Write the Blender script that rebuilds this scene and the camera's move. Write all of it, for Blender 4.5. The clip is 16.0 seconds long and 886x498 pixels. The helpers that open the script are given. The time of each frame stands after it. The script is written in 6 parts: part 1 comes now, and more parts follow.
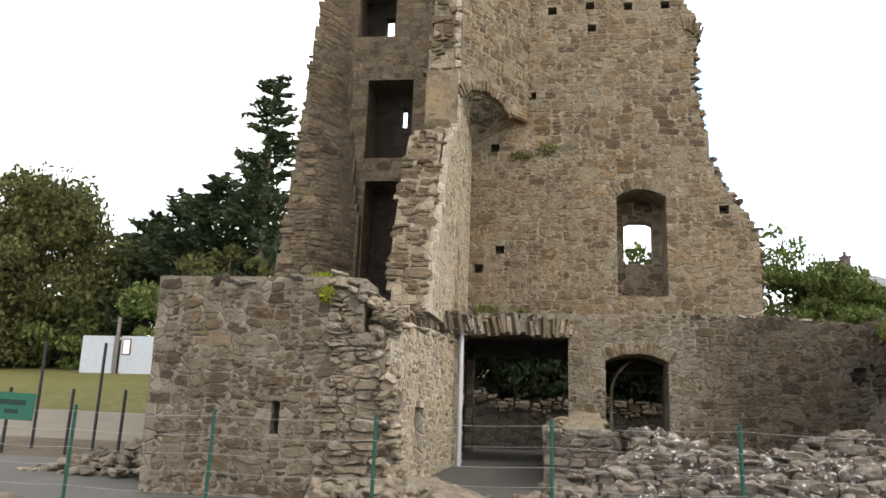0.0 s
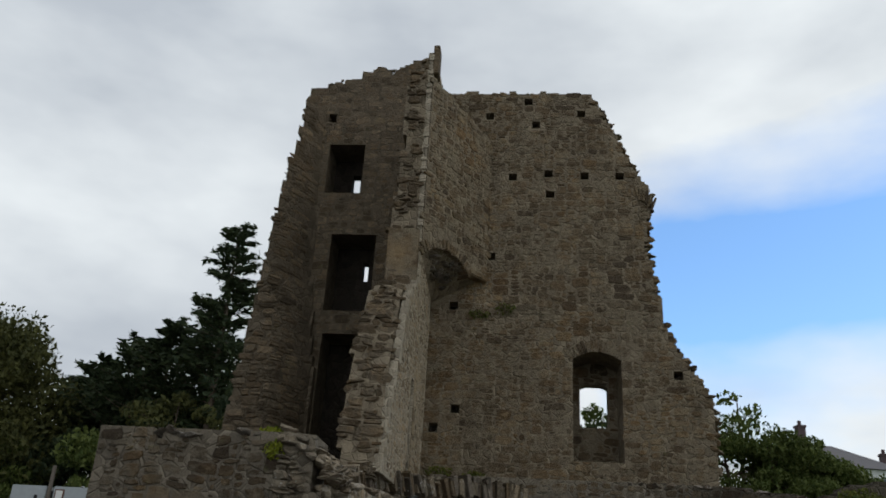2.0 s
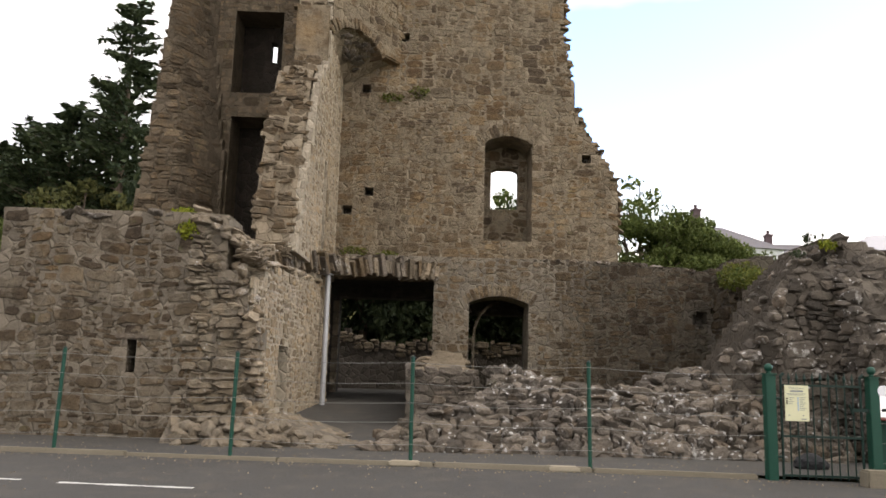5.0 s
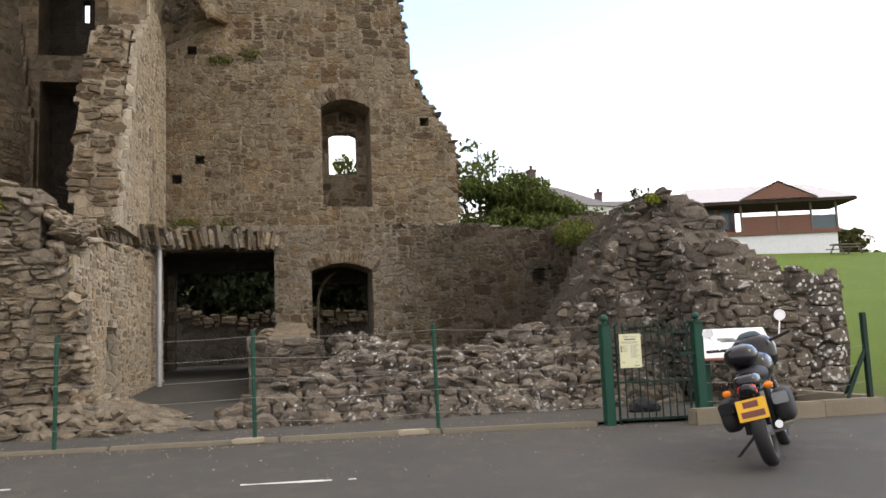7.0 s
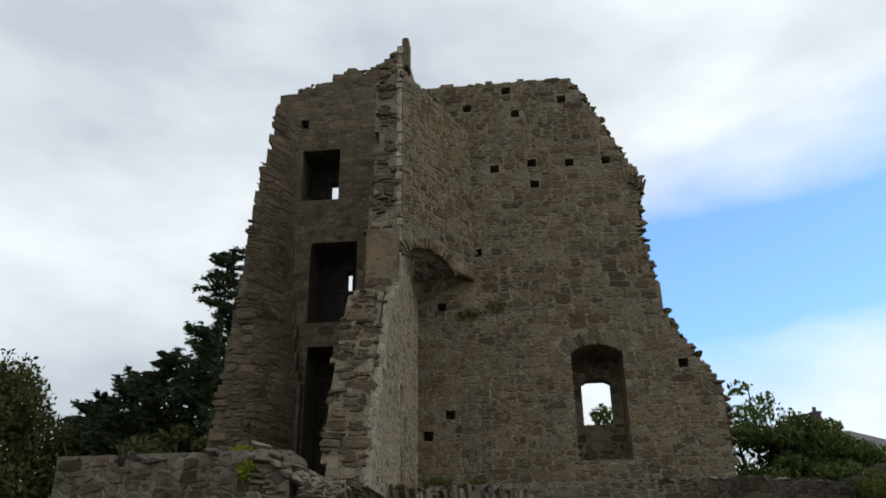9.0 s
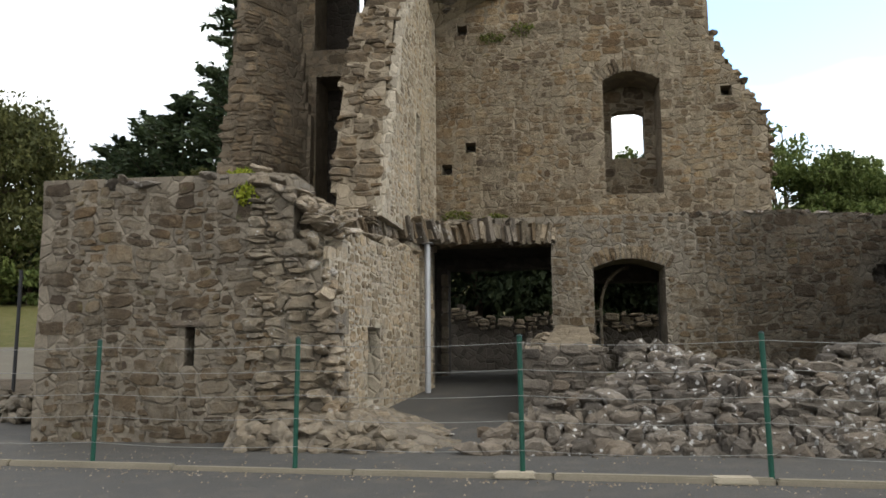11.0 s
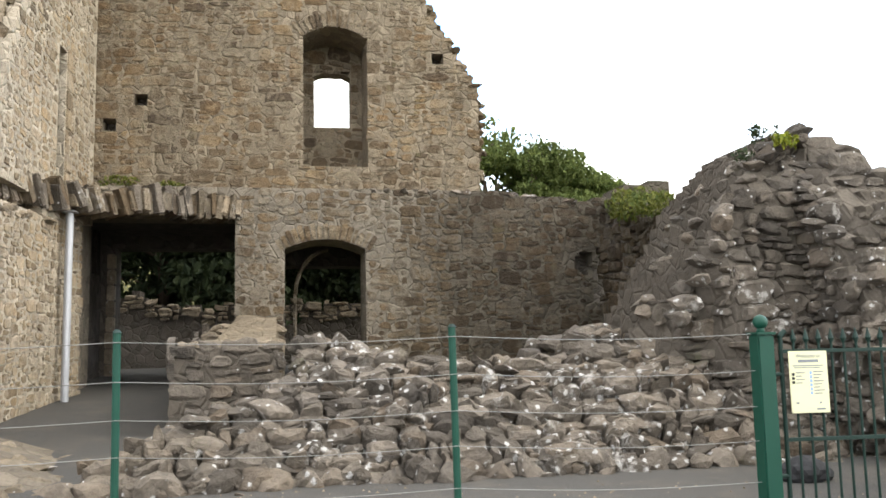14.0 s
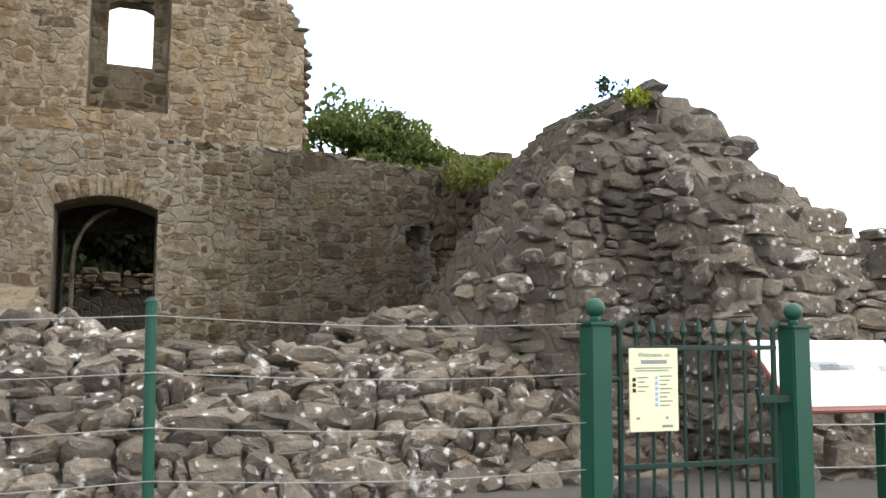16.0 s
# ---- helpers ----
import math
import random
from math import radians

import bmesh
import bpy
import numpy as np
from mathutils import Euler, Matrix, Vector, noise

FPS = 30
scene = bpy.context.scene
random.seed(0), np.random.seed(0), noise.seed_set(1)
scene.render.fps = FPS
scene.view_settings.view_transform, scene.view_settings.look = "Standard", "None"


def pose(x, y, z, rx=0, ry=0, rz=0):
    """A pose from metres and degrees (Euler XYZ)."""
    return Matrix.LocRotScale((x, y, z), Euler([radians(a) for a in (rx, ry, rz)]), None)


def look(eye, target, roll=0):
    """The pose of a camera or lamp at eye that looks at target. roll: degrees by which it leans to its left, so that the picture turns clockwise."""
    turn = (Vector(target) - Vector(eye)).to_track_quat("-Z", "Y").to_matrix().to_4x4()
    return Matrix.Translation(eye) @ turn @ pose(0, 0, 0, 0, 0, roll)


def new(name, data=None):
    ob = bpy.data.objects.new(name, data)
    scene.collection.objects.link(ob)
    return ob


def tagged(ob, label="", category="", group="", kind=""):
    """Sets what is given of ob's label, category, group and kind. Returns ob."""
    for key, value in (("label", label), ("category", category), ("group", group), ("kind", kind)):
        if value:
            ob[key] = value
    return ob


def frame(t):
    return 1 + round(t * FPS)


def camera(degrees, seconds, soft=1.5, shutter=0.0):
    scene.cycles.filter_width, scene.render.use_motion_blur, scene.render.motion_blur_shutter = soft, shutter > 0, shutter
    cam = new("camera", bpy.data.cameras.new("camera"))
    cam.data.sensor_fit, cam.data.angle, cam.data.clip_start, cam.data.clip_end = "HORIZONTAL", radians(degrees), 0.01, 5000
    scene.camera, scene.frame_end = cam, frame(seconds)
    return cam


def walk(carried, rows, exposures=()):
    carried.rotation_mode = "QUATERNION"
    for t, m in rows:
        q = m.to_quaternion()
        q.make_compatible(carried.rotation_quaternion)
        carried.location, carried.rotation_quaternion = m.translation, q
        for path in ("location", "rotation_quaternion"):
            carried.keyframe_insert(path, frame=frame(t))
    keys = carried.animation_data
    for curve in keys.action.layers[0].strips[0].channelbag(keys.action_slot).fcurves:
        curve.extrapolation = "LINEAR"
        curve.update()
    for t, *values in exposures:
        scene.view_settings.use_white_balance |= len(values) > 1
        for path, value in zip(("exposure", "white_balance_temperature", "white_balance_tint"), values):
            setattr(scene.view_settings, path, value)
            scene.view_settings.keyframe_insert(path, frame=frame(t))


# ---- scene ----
cam = camera(56.5, 16.0, soft=1.6)
PATH = [
    (0, (0.44, -0.009, 1.015), (0.162, 1.922, 1.456), 1.9),
    (0.5, (0.455, 0.005, 1.048), (0.227, 1.906, 1.625), 2.1),
    (1, (0.48, 0.002, 1.061), (0.286, 1.848, 1.805), 2.0),
    (1.5, (0.478, -0.033, 1.076), (0.295, 1.773, 1.916), 2.8),
    (2, (0.486, -0.046, 1.06), (0.301, 1.779, 1.858), 3.4),
    (2.5, (0.478, -0.079, 1.039), (0.266, 1.774, 1.761), 3.2),
    (3, (0.483, -0.092, 0.988), (0.26, 1.805, 1.579), 2.4),
    (3.5, (0.464, -0.055, 0.992), (0.243, 1.873, 1.476), 1.8),
    (4, (0.46, -0.054, 0.997), (0.239, 1.892, 1.407), 1.9),
    (4.5, (0.472, -0.037, 0.999), (0.336, 1.927, 1.353), 1.8),
    (5, (0.506, -0.046, 0.949), (0.541, 1.928, 1.267), 1.6),
    (7.5, (0.576, 0.373, 0.971), (1.0, 2.314, 1.201), -2.7),
    (8, (0.515, 0.733, 1.035), (0.609, 2.668, 1.533), -2.8),
    (8.5, (0.751, 0.971, 1.2), (0.594, 2.823, 1.938), -1.7),
    (9, (0.775, 1.009, 1.098), (0.59, 2.818, 1.931), -0.9),
    (9.5, (0.67, 1.258, 1.016), (0.375, 3.18, 1.486), 0.3),
    (12, (0.729, 3.095, 1.063), (0.587, 5.079, 1.274), -1.5),
    (12.5, (0.841, 3.454, 1.075), (0.902, 5.446, 1.247), -1.7),
    (13, (1.066, 3.792, 1.104), (1.193, 5.779, 1.29), -1.9),
    (13.5, (1.186, 4.119, 1.1), (1.499, 6.079, 1.349), -0.1),
    (14, (1.338, 4.493, 1.125), (1.728, 6.441, 1.35), -1.2),
    (14.5, (1.561, 4.799, 1.135), (2.06, 6.729, 1.306), -2.0),
    (15, (1.767, 5.195, 1.143), (2.439, 7.074, 1.285), -1.5),
    (15.5, (2.088, 5.559, 1.149), (2.789, 7.424, 1.313), -1.4),
    (16, (2.308, 5.975, 1.137), (3.031, 7.831, 1.316), 0.3),
]
EXPOSURES = [(0, -1.03, 6630, 11.0), (0.5, -1.38, 6550, 10.0), (1, -2.08, 6350, 7.5), (1.5, -2.74, 6200, 5.5), (2, -3.08, 6200, 5.5), (2.5, -3.06, 6200, 5.5), (3, -2.93, 6200, 5.5),
             (3.5, -2.58, 6250, 6.5), (4, -2.38, 6300, 7.5), (4.5, -2.03, 6630, 11.4), (5, -1.58, 6900, 15), (7.5, -1.58, 6900, 15), (8, -2.08, 6450, 9), (8.5, -2.43, 6200, 5.5),
             (9, -2.9, 6150, 5), (9.5, -2.92, 6150, 5), (12, -0.76, 6565, 10.7), (13, -0.68, 6565, 10.7), (14.5, -0.74, 6500, 10.0), (16, -0.78, 6500, 10.0)]
walk(cam, [(t, look(eye, target, roll)) for t, eye, target, roll in PATH], EXPOSURES)

# ---- world and sun ----
SUN_ROT, SUN_ELEV = radians(107), radians(40)
world = bpy.data.worlds.new("world")
scene.world = world
world.use_nodes = True
wn, wl = world.node_tree.nodes, world.node_tree.links
wn.clear()
w_out = wn.new("ShaderNodeOutputWorld")
w_bg = wn.new("ShaderNodeBackground")
w_sky = wn.new("ShaderNodeTexSky")
w_sky.sky_type, w_sky.sun_disc = "NISHITA", False
w_sky.sun_elevation, w_sky.sun_rotation = SUN_ELEV, SUN_ROT
w_geo = wn.new("ShaderNodeTexCoord")
w_map = wn.new("ShaderNodeMapping")
w_map.inputs["Scale"].default_value = (1.0, 1.0, 2.2)
w_noise = wn.new("ShaderNodeTexNoise")
w_noise.inputs["Scale"].default_value, w_noise.inputs["Detail"].default_value = 1.7, 6
w_sep = wn.new("ShaderNodeSeparateXYZ")
wl.new(w_geo.outputs["Generated"], w_map.inputs["Vector"])
wl.new(w_map.outputs["Vector"], w_noise.inputs["Vector"])
wl.new(w_geo.outputs["Generated"], w_sep.inputs["Vector"])


def w_math(op, a, b):
    n = wn.new("ShaderNodeMath")
    n.operation = op
    for i, v in enumerate((a, b)):
        if isinstance(v, (int, float)):
            n.inputs[i].default_value = v
        else:
            wl.new(v, n.inputs[i])
    return n.outputs[0]


# broken cloud with a wide blue gap low in the sky
sx, sy, sz = (w_sep.outputs[a] for a in "XYZ")
edge = w_math("MAXIMUM", w_math("MULTIPLY", w_math("SUBTRACT", sz, w_math("ADD", 0.425, w_math("MULTIPLY", sx, 0.2))), 5.0), w_math("MULTIPLY", w_math("SUBTRACT", 0.2, sz), 3.0))
edge = w_math("MAXIMUM", edge, w_math("MAXIMUM", w_math("MULTIPLY", w_math("SUBTRACT", 0.1, sx), 4.0), w_math("MULTIPLY", w_math("SUBTRACT", 0.3, sy), 4.0)))
cover = w_math("ADD", edge, w_math("ADD", w_math("MULTIPLY", w_math("SUBTRACT", w_noise.outputs["Fac"], 0.5), 1.5), 0.32))
w_ramp = wn.new("ShaderNodeValToRGB")
w_ramp.color_ramp.elements[0].position, w_ramp.color_ramp.elements[1].position = 0.16, 0.52
wl.new(cover, w_ramp.inputs["Fac"])
w_cloud = wn.new("ShaderNodeValToRGB")
w_cloud.color_ramp.elements[0].position, w_cloud.color_ramp.elements[1].position = 0.22, 0.68
w_cloud.color_ramp.elements[0].color, w_cloud.color_ramp.elements[1].color = (30, 31, 33.5, 1), (50, 50, 50.4, 1)
w_noise2 = wn.new("ShaderNodeTexNoise")
w_noise2.inputs["Scale"].default_value, w_noise2.inputs["Detail"].default_value = 2.6, 5
wl.new(w_map.outputs["Vector"], w_noise2.inputs["Vector"])
wl.new(w_math("ADD", w_math("SUBTRACT", w_math("MULTIPLY", w_noise2.outputs["Fac"], 1.45), 0.19), w_math("ADD", w_math("MULTIPLY", w_sep.outputs["X"], 0.3), w_math("MULTIPLY", w_math("SUBTRACT", w_sep.outputs["Z"], 0.3), -0.15))), w_cloud.inputs["Fac"])
w_mix = wn.new("ShaderNodeMix")
w_mix.data_type = "RGBA"
wl.new(w_ramp.outputs["Color"], w_mix.inputs["Factor"])
w_gain = wn.new("ShaderNodeMix")
w_gain.data_type, w_gain.blend_type = "RGBA", "MULTIPLY"
w_gain.inputs["Factor"].default_value = 1.0
w_gain.inputs["B"].default_value = (11.0, 13.0, 15.0, 1)
wl.new(w_sky.outputs["Color"], w_gain.inputs["A"])
wl.new(w_gain.outputs["Result"], w_mix.inputs["A"])
wl.new(w_cloud.outputs["Color"], w_mix.inputs["B"])
wl.new(w_mix.outputs["Result"], w_bg.inputs["Color"])
w_bg.inputs["Strength"].default_value = 0.15
wl.new(w_bg.outputs["Background"], w_out.inputs["Surface"])
sun = new("sun", bpy.data.lights.new("sun", "SUN"))
sun.data.energy, sun.data.angle, sun.data.color = 2.6, radians(14), (1.0, 0.92, 0.78)
sun_dir = Vector((math.sin(SUN_ROT) * math.cos(SUN_ELEV), math.cos(SUN_ROT) * math.cos(SUN_ELEV), math.sin(SUN_ELEV)))
sun.matrix_world = look(sun_dir * 50, (0, 0, 0))


# ---- materials ----
class Nodes:
    """A small wrapper to write node materials briefly."""

    def __init__(self, name):
        self.m = bpy.data.materials.new(name)
        self.m.use_nodes = True
        self.n, self.l = self.m.node_tree.nodes, self.m.node_tree.links
        self.b = self.n["Principled BSDF"]
        self.pos = self.n.new("ShaderNodeTexCoord").outputs["Object"]

    def put(self, socket, v):
        if isinstance(v, bpy.types.NodeSocket):
            self.l.new(v, socket)
        else:
            socket.default_value = v

    def noise(self, scale, detail=4, rough=0.55, vec=None, dim="Fac"):
        t = self.n.new("ShaderNodeTexNoise")
        t.inputs["Scale"].default_value, t.inputs["Detail"].default_value, t.inputs["Roughness"].default_value = scale, detail, rough
        self.l.new(vec or self.pos, t.inputs["Vector"])
        return t.outputs[dim]

    def voronoi(self, scale, feature="F1", out="Distance", vec=None):
        t = self.n.new("ShaderNodeTexVoronoi")
        t.feature = feature
        t.inputs["Scale"].default_value = scale
        self.l.new(vec or self.pos, t.inputs["Vector"])
        return t.outputs[out]

    def math(self, op, a, b=0.0):
        t = self.n.new("ShaderNodeMath")
        t.operation = op
        self.put(t.inputs[0], a)
        self.put(t.inputs[1], b)
        return t.outputs[0]

    def ramp(self, fac, stops):
        t = self.n.new("ShaderNodeValToRGB")
        r = t.color_ramp
        while len(r.elements) < len(stops):
            r.elements.new(0.5)
        for e, (p, c) in zip(r.elements, stops):
            e.position, e.color = p, (*c, 1) if len(c) == 3 else c
        self.l.new(fac, t.inputs["Fac"])
        return t.outputs["Color"]

    def mix(self, fac, a, b, kind="MIX"):
        t = self.n.new("ShaderNodeMix")
        t.data_type, t.blend_type = "RGBA", kind
        self.put(t.inputs["Factor"], fac)
        for k, v in (("A", a), ("B", b)):
            self.put(t.inputs[k], (*v, 1) if isinstance(v, tuple) and len(v) == 3 else v)
        return t.outputs["Result"]

    def math_vec(self, v, off=(13.0, 5.0, 9.0)):
        t = self.n.new("ShaderNodeVectorMath")
        t.operation = "ADD"
        self.l.new(v, t.inputs[0])
        t.inputs[1].default_value = off
        return t.outputs[0]

    def bump(self, h, strength=0.5, dist=0.02):
        t = self.n.new("ShaderNodeBump")
        t.inputs["Strength"].default_value, t.inputs["Distance"].default_value = strength, dist
        self.l.new(h, t.inputs["Height"])
        self.l.new(t.outputs["Normal"], self.b.inputs["Normal"])

    def done(self, color, rough=0.85, metal=0.0, spec=None):
        self.put(self.b.inputs["Base Color"], (*color, 1) if isinstance(color, tuple) and len(color) == 3 else color)
        self.put(self.b.inputs["Roughness"], rough)
        self.b.inputs["Metallic"].default_value = metal
        if spec is not None:
            self.b.inputs["Specular IOR Level"].default_value = spec
        return self.m


def stone_material(name, stops, lichen=0.0, damp=None, moss=0.0, ochre=0.0, smear=None, spots_at=None):
    k = Nodes(name)
    geo = k.n.new("ShaderNodeNewGeometry")
    info = k.n.new("ShaderNodeObjectInfo")
    rnd = k.math("FRACT", k.math("ADD", geo.outputs["Random Per Island"], info.outputs["Random"]))
    world_pos = geo.outputs["Position"]
    base = k.ramp(rnd, stops)
    grain = k.noise(9, 6, 0.65, world_pos)
    base = k.mix(0.8, base, k.ramp(grain, [(0.3, (0.55, 0.53, 0.5)), (0.72, (1.25, 1.22, 1.18))]), "MULTIPLY")
    broad = k.noise(0.55, 4, 0.6, world_pos)
    base = k.mix(0.7, base, k.ramp(broad, [(0.35, (0.7, 0.7, 0.73)), (0.65, (1.07, 1.02, 0.96))]), "MULTIPLY")
    if smear:
        rub = k.math("ADD", k.noise(2.6, 7, 0.72, k.math_vec(world_pos, (3.0, 21.0, 8.0))), k.math("MULTIPLY", rnd, 0.12))
        base = k.mix(k.ramp(rub, [(0.53, (0, 0, 0)), (0.62, (0.85, 0.85, 0.85))]), base, k.mix(0.8, smear, k.ramp(grain, [(0.3, (0.6, 0.6, 0.6)), (0.7, (1.2, 1.2, 1.2))]), "MULTIPLY"))
    if ochre:
        yel = k.noise(0.9, 4, 0.6, k.math_vec(world_pos))
        base = k.mix(k.ramp(yel, [(0.5, (0, 0, 0)), (0.66, (ochre, ochre, ochre))]), base, k.mix(1.0, base, (1.35, 1.02, 0.58), "MULTIPLY"))
    if lichen:
        spots = k.voronoi(9.0, vec=world_pos)
        gate = k.noise(1.3, 3, 0.6, world_pos)
        wob = k.noise(26, 5, 0.7, world_pos)
        f = k.math("ADD", k.math("ADD", spots, k.math("MULTIPLY", wob, 0.7)), k.math("MULTIPLY", gate, -lichen))
        base = k.mix(k.ramp(f, [(0.17, (1, 1, 1)), (0.3, (0, 0, 0))]), base, (0.5, 0.49, 0.46))
        crust = k.noise(4.2, 7, 0.72, world_pos)
        base = k.mix(k.ramp(k.math("ADD", crust, k.math("MULTIPLY", gate, 0.5)), [(0.86, (0, 0, 0)), (0.95, (0.75, 0.75, 0.75))]), base, (0.44, 0.42, 0.38))
        dirt = k.noise(3.1, 6, 0.7, world_pos)
        base = k.mix(k.ramp(dirt, [(0.5, (0, 0, 0)), (0.68, (0.65, 0.65, 0.65))]), base, (0.075, 0.066, 0.054))
    if spots_at:
        sep = k.n.new("ShaderNodeSeparateXYZ")
        k.l.new(world_pos, sep.inputs["Vector"])
        here = k.math("ADD", k.math("MULTIPLY", k.math("SUBTRACT", sep.outputs["X"], spots_at), 0.9), k.math("MULTIPLY", k.math("SUBTRACT", k.noise(1.6, 3, 0.6, world_pos), 0.5), 2.2))
        size = k.math("ADD", k.math("ADD", k.voronoi(11.0, vec=world_pos), k.math("MULTIPLY", k.noise(40, 4, 0.6, world_pos), 0.3)), k.math("MULTIPLY", k.math("MINIMUM", k.math("MAXIMUM", here, 0.0), 1.0), -0.26))
        base = k.mix(k.ramp(size, [(0.22, (0.9, 0.9, 0.9)), (0.28, (0, 0, 0))]), base, (0.6, 0.6, 0.57))
    if damp:
        run = k.n.new("ShaderNodeMapping")
        run.inputs["Scale"].default_value = (1.0, 1.0, 0.4)
        k.l.new(world_pos, run.inputs["Vector"])
        streak = k.noise(1.6, 6, 0.7, run.outputs["Vector"])
        sep = k.n.new("ShaderNodeSeparateXYZ")
        k.l.new(world_pos, sep.inputs["Vector"])
        where = k.math("MULTIPLY", k.math("SUBTRACT", sep.outputs["X"], damp[0]), damp[1])
        f = k.math("ADD", where, k.math("MULTIPLY", k.math("SUBTRACT", streak, 0.5), 2.6))
        base = k.mix(k.ramp(f, [(0.0, (0, 0, 0)), (1.0, (0.9, 0.9, 0.9))]), base, k.mix(1.0, base, (0.42, 0.41, 0.40), "MULTIPLY"))
    if moss:
        f = k.noise(2.2, 5, 0.65, world_pos)
        base = k.mix(k.ramp(f, [(0.62, (0, 0, 0)), (0.74, (moss, moss, moss))]), base, (0.10, 0.11, 0.04))
    fine = k.noise(38, 6, 0.7, world_pos)
    k.bump(k.math("ADD", fine, k.math("MULTIPLY", grain, 2.2)), 0.9, 0.03)
    return k.done(base, 0.9, spec=0.25)


TAN = [(0.0, (0.076, 0.057, 0.037)), (0.15, (0.111, 0.083, 0.050)), (0.4, (0.147, 0.109, 0.065)), (0.6, (0.134, 0.108, 0.071)), (0.8, (0.174, 0.131, 0.078)), (0.94, (0.108, 0.085, 0.056)), (1.0, (0.176, 0.128, 0.072))]
GREY = [(0.0, (0.076, 0.067, 0.055)), (0.25, (0.122, 0.108, 0.089)), (0.5, (0.165, 0.146, 0.12)), (0.75, (0.208, 0.183, 0.15)), (1.0, (0.143, 0.115, 0.084))]
WARM = [(0.0, (0.155, 0.124, 0.085)), (0.3, (0.255, 0.210, 0.142)), (0.6, (0.324, 0.270, 0.184)), (0.85, (0.386, 0.330, 0.241)), (1.0, (0.309, 0.217, 0.099))]
BROKEN = [(0.0, (0.063, 0.048, 0.029)), (0.3, (0.116, 0.087, 0.054)), (0.6, (0.170, 0.129, 0.081)), (0.85, (0.223, 0.171, 0.109)), (1.0, (0.135, 0.090, 0.046))]
BANK = [(0.0, (0.161, 0.136, 0.098)), (0.4, (0.252, 0.213, 0.156)), (0.75, (0.333, 0.286, 0.214)), (1.0, (0.222, 0.174, 0.116))]
BROWN = [(p, tuple(c * f for c, f in zip(col, (0.68, 0.69, 0.72)))) for p, col in TAN]
RAW = [(p, tuple(c * 0.78 for c in col)) for p, col in BANK]
M_TAN = stone_material("tan_stone", TAN, moss=0.35, ochre=0.42, smear=(0.2, 0.164, 0.112))
M_DAMP = stone_material("damp_stone", TAN, damp=(3.0, 0.7), moss=0.2, smear=(0.19, 0.162, 0.12))
M_PIER = stone_material("pier_stone", GREY, lichen=0.46, moss=0.3, smear=(0.1, 0.084, 0.064))
M_GREY = stone_material("grey_stone", GREY, lichen=0.38)
M_LICHEN = stone_material("lichened_stone", GREY, lichen=0.56, moss=0.25)
M_BROKEN = stone_material("broken_stone", BROKEN, moss=0.2, smear=(0.125, 0.1, 0.068))
M_BANK = stone_material("pale_stone", BANK, lichen=0.3)
M_RAW = stone_material("raw_stone", RAW, lichen=0.3, smear=(0.2, 0.17, 0.125))
M_SPOTTED = stone_material("spotted_stone", GREY, lichen=0.5, moss=0.3, smear=(0.15, 0.128, 0.1), spots_at=7.4)
M_FRONT = stone_material("brown_stone", BROWN, moss=0.4, ochre=0.5, smear=(0.15, 0.125, 0.09))
M_WARM = stone_material("warm_stone", WARM, ochre=0.25, smear=(0.34, 0.285, 0.21))


def mortar_material(name, a, b, damp=None):
    k = Nodes(name)
    geo = k.n.new("ShaderNodeNewGeometry")
    p = geo.outputs["Position"]
    big, fine = k.noise(1.1, 5, 0.6, p), k.noise(30, 5, 0.7, p)
    cells = k.voronoi(5.5, "DISTANCE_TO_EDGE", "Distance", p)
    base = k.mix(big, a, b)
    base = k.mix(0.6, base, k.ramp(fine, [(0.3, (0.6, 0.6, 0.6)), (0.7, (1.15, 1.15, 1.15))]), "MULTIPLY")
    tone = k.voronoi(5.5, "F1", "Color", p)
    base = k.mix(0.8, base, k.ramp(tone, [(0.25, (0.72, 0.72, 0.72)), (0.75, (1.1, 1.1, 1.1))]), "MULTIPLY")
    if damp:
        sep = k.n.new("ShaderNodeSeparateXYZ")
        k.l.new(p, sep.inputs["Vector"])
        where = k.math("MULTIPLY", k.math("SUBTRACT", sep.outputs["X"], damp[0]), damp[1])
        f = k.math("ADD", where, k.math("MULTIPLY", k.math("SUBTRACT", k.noise(0.8, 5, 0.65, p), 0.5), 1.6))
        base = k.mix(k.ramp(f, [(0.0, (0, 0, 0)), (0.9, (0.9, 0.9, 0.9))]), base, k.mix(1.0, base, (0.4, 0.4, 0.39), "MULTIPLY"))
    h = k.math("ADD", k.math("MULTIPLY", k.ramp(cells, [(0.0, (0, 0, 0)), (0.12, (1, 1, 1))]), 1.0), fine)
    k.bump(h, 0.8, 0.03)
    return k.done(base, 0.95, spec=0.2)


M_MORTAR = mortar_material("mortar", (0.175, 0.142, 0.098), (0.25, 0.205, 0.143))
M_MORTAR_FRONT = mortar_material("weathered_mortar", (0.15, 0.127, 0.095), (0.205, 0.174, 0.132))
# Near-black stone colour that paints the deep shade inside tower recesses.
M_RECESS_SHADE = mortar_material("recess_shade_stone", (0.022, 0.018, 0.014), (0.045, 0.037, 0.028))
M_MORTAR_DAMP = mortar_material("damp_mortar", (0.16, 0.138, 0.105), (0.23, 0.198, 0.152), (3.0, 0.7))
M_SOIL = mortar_material("brown_soil", (0.06, 0.045, 0.03), (0.1, 0.078, 0.05))
M_PIER_FILL = mortar_material("pier_fill", (0.075, 0.064, 0.05), (0.145, 0.124, 0.098))
# Brown turret plaster, roughly half as bright as the mortar.
M_TURRET = mortar_material("brown_plaster", (0.085, 0.067, 0.046), (0.15, 0.12, 0.082))
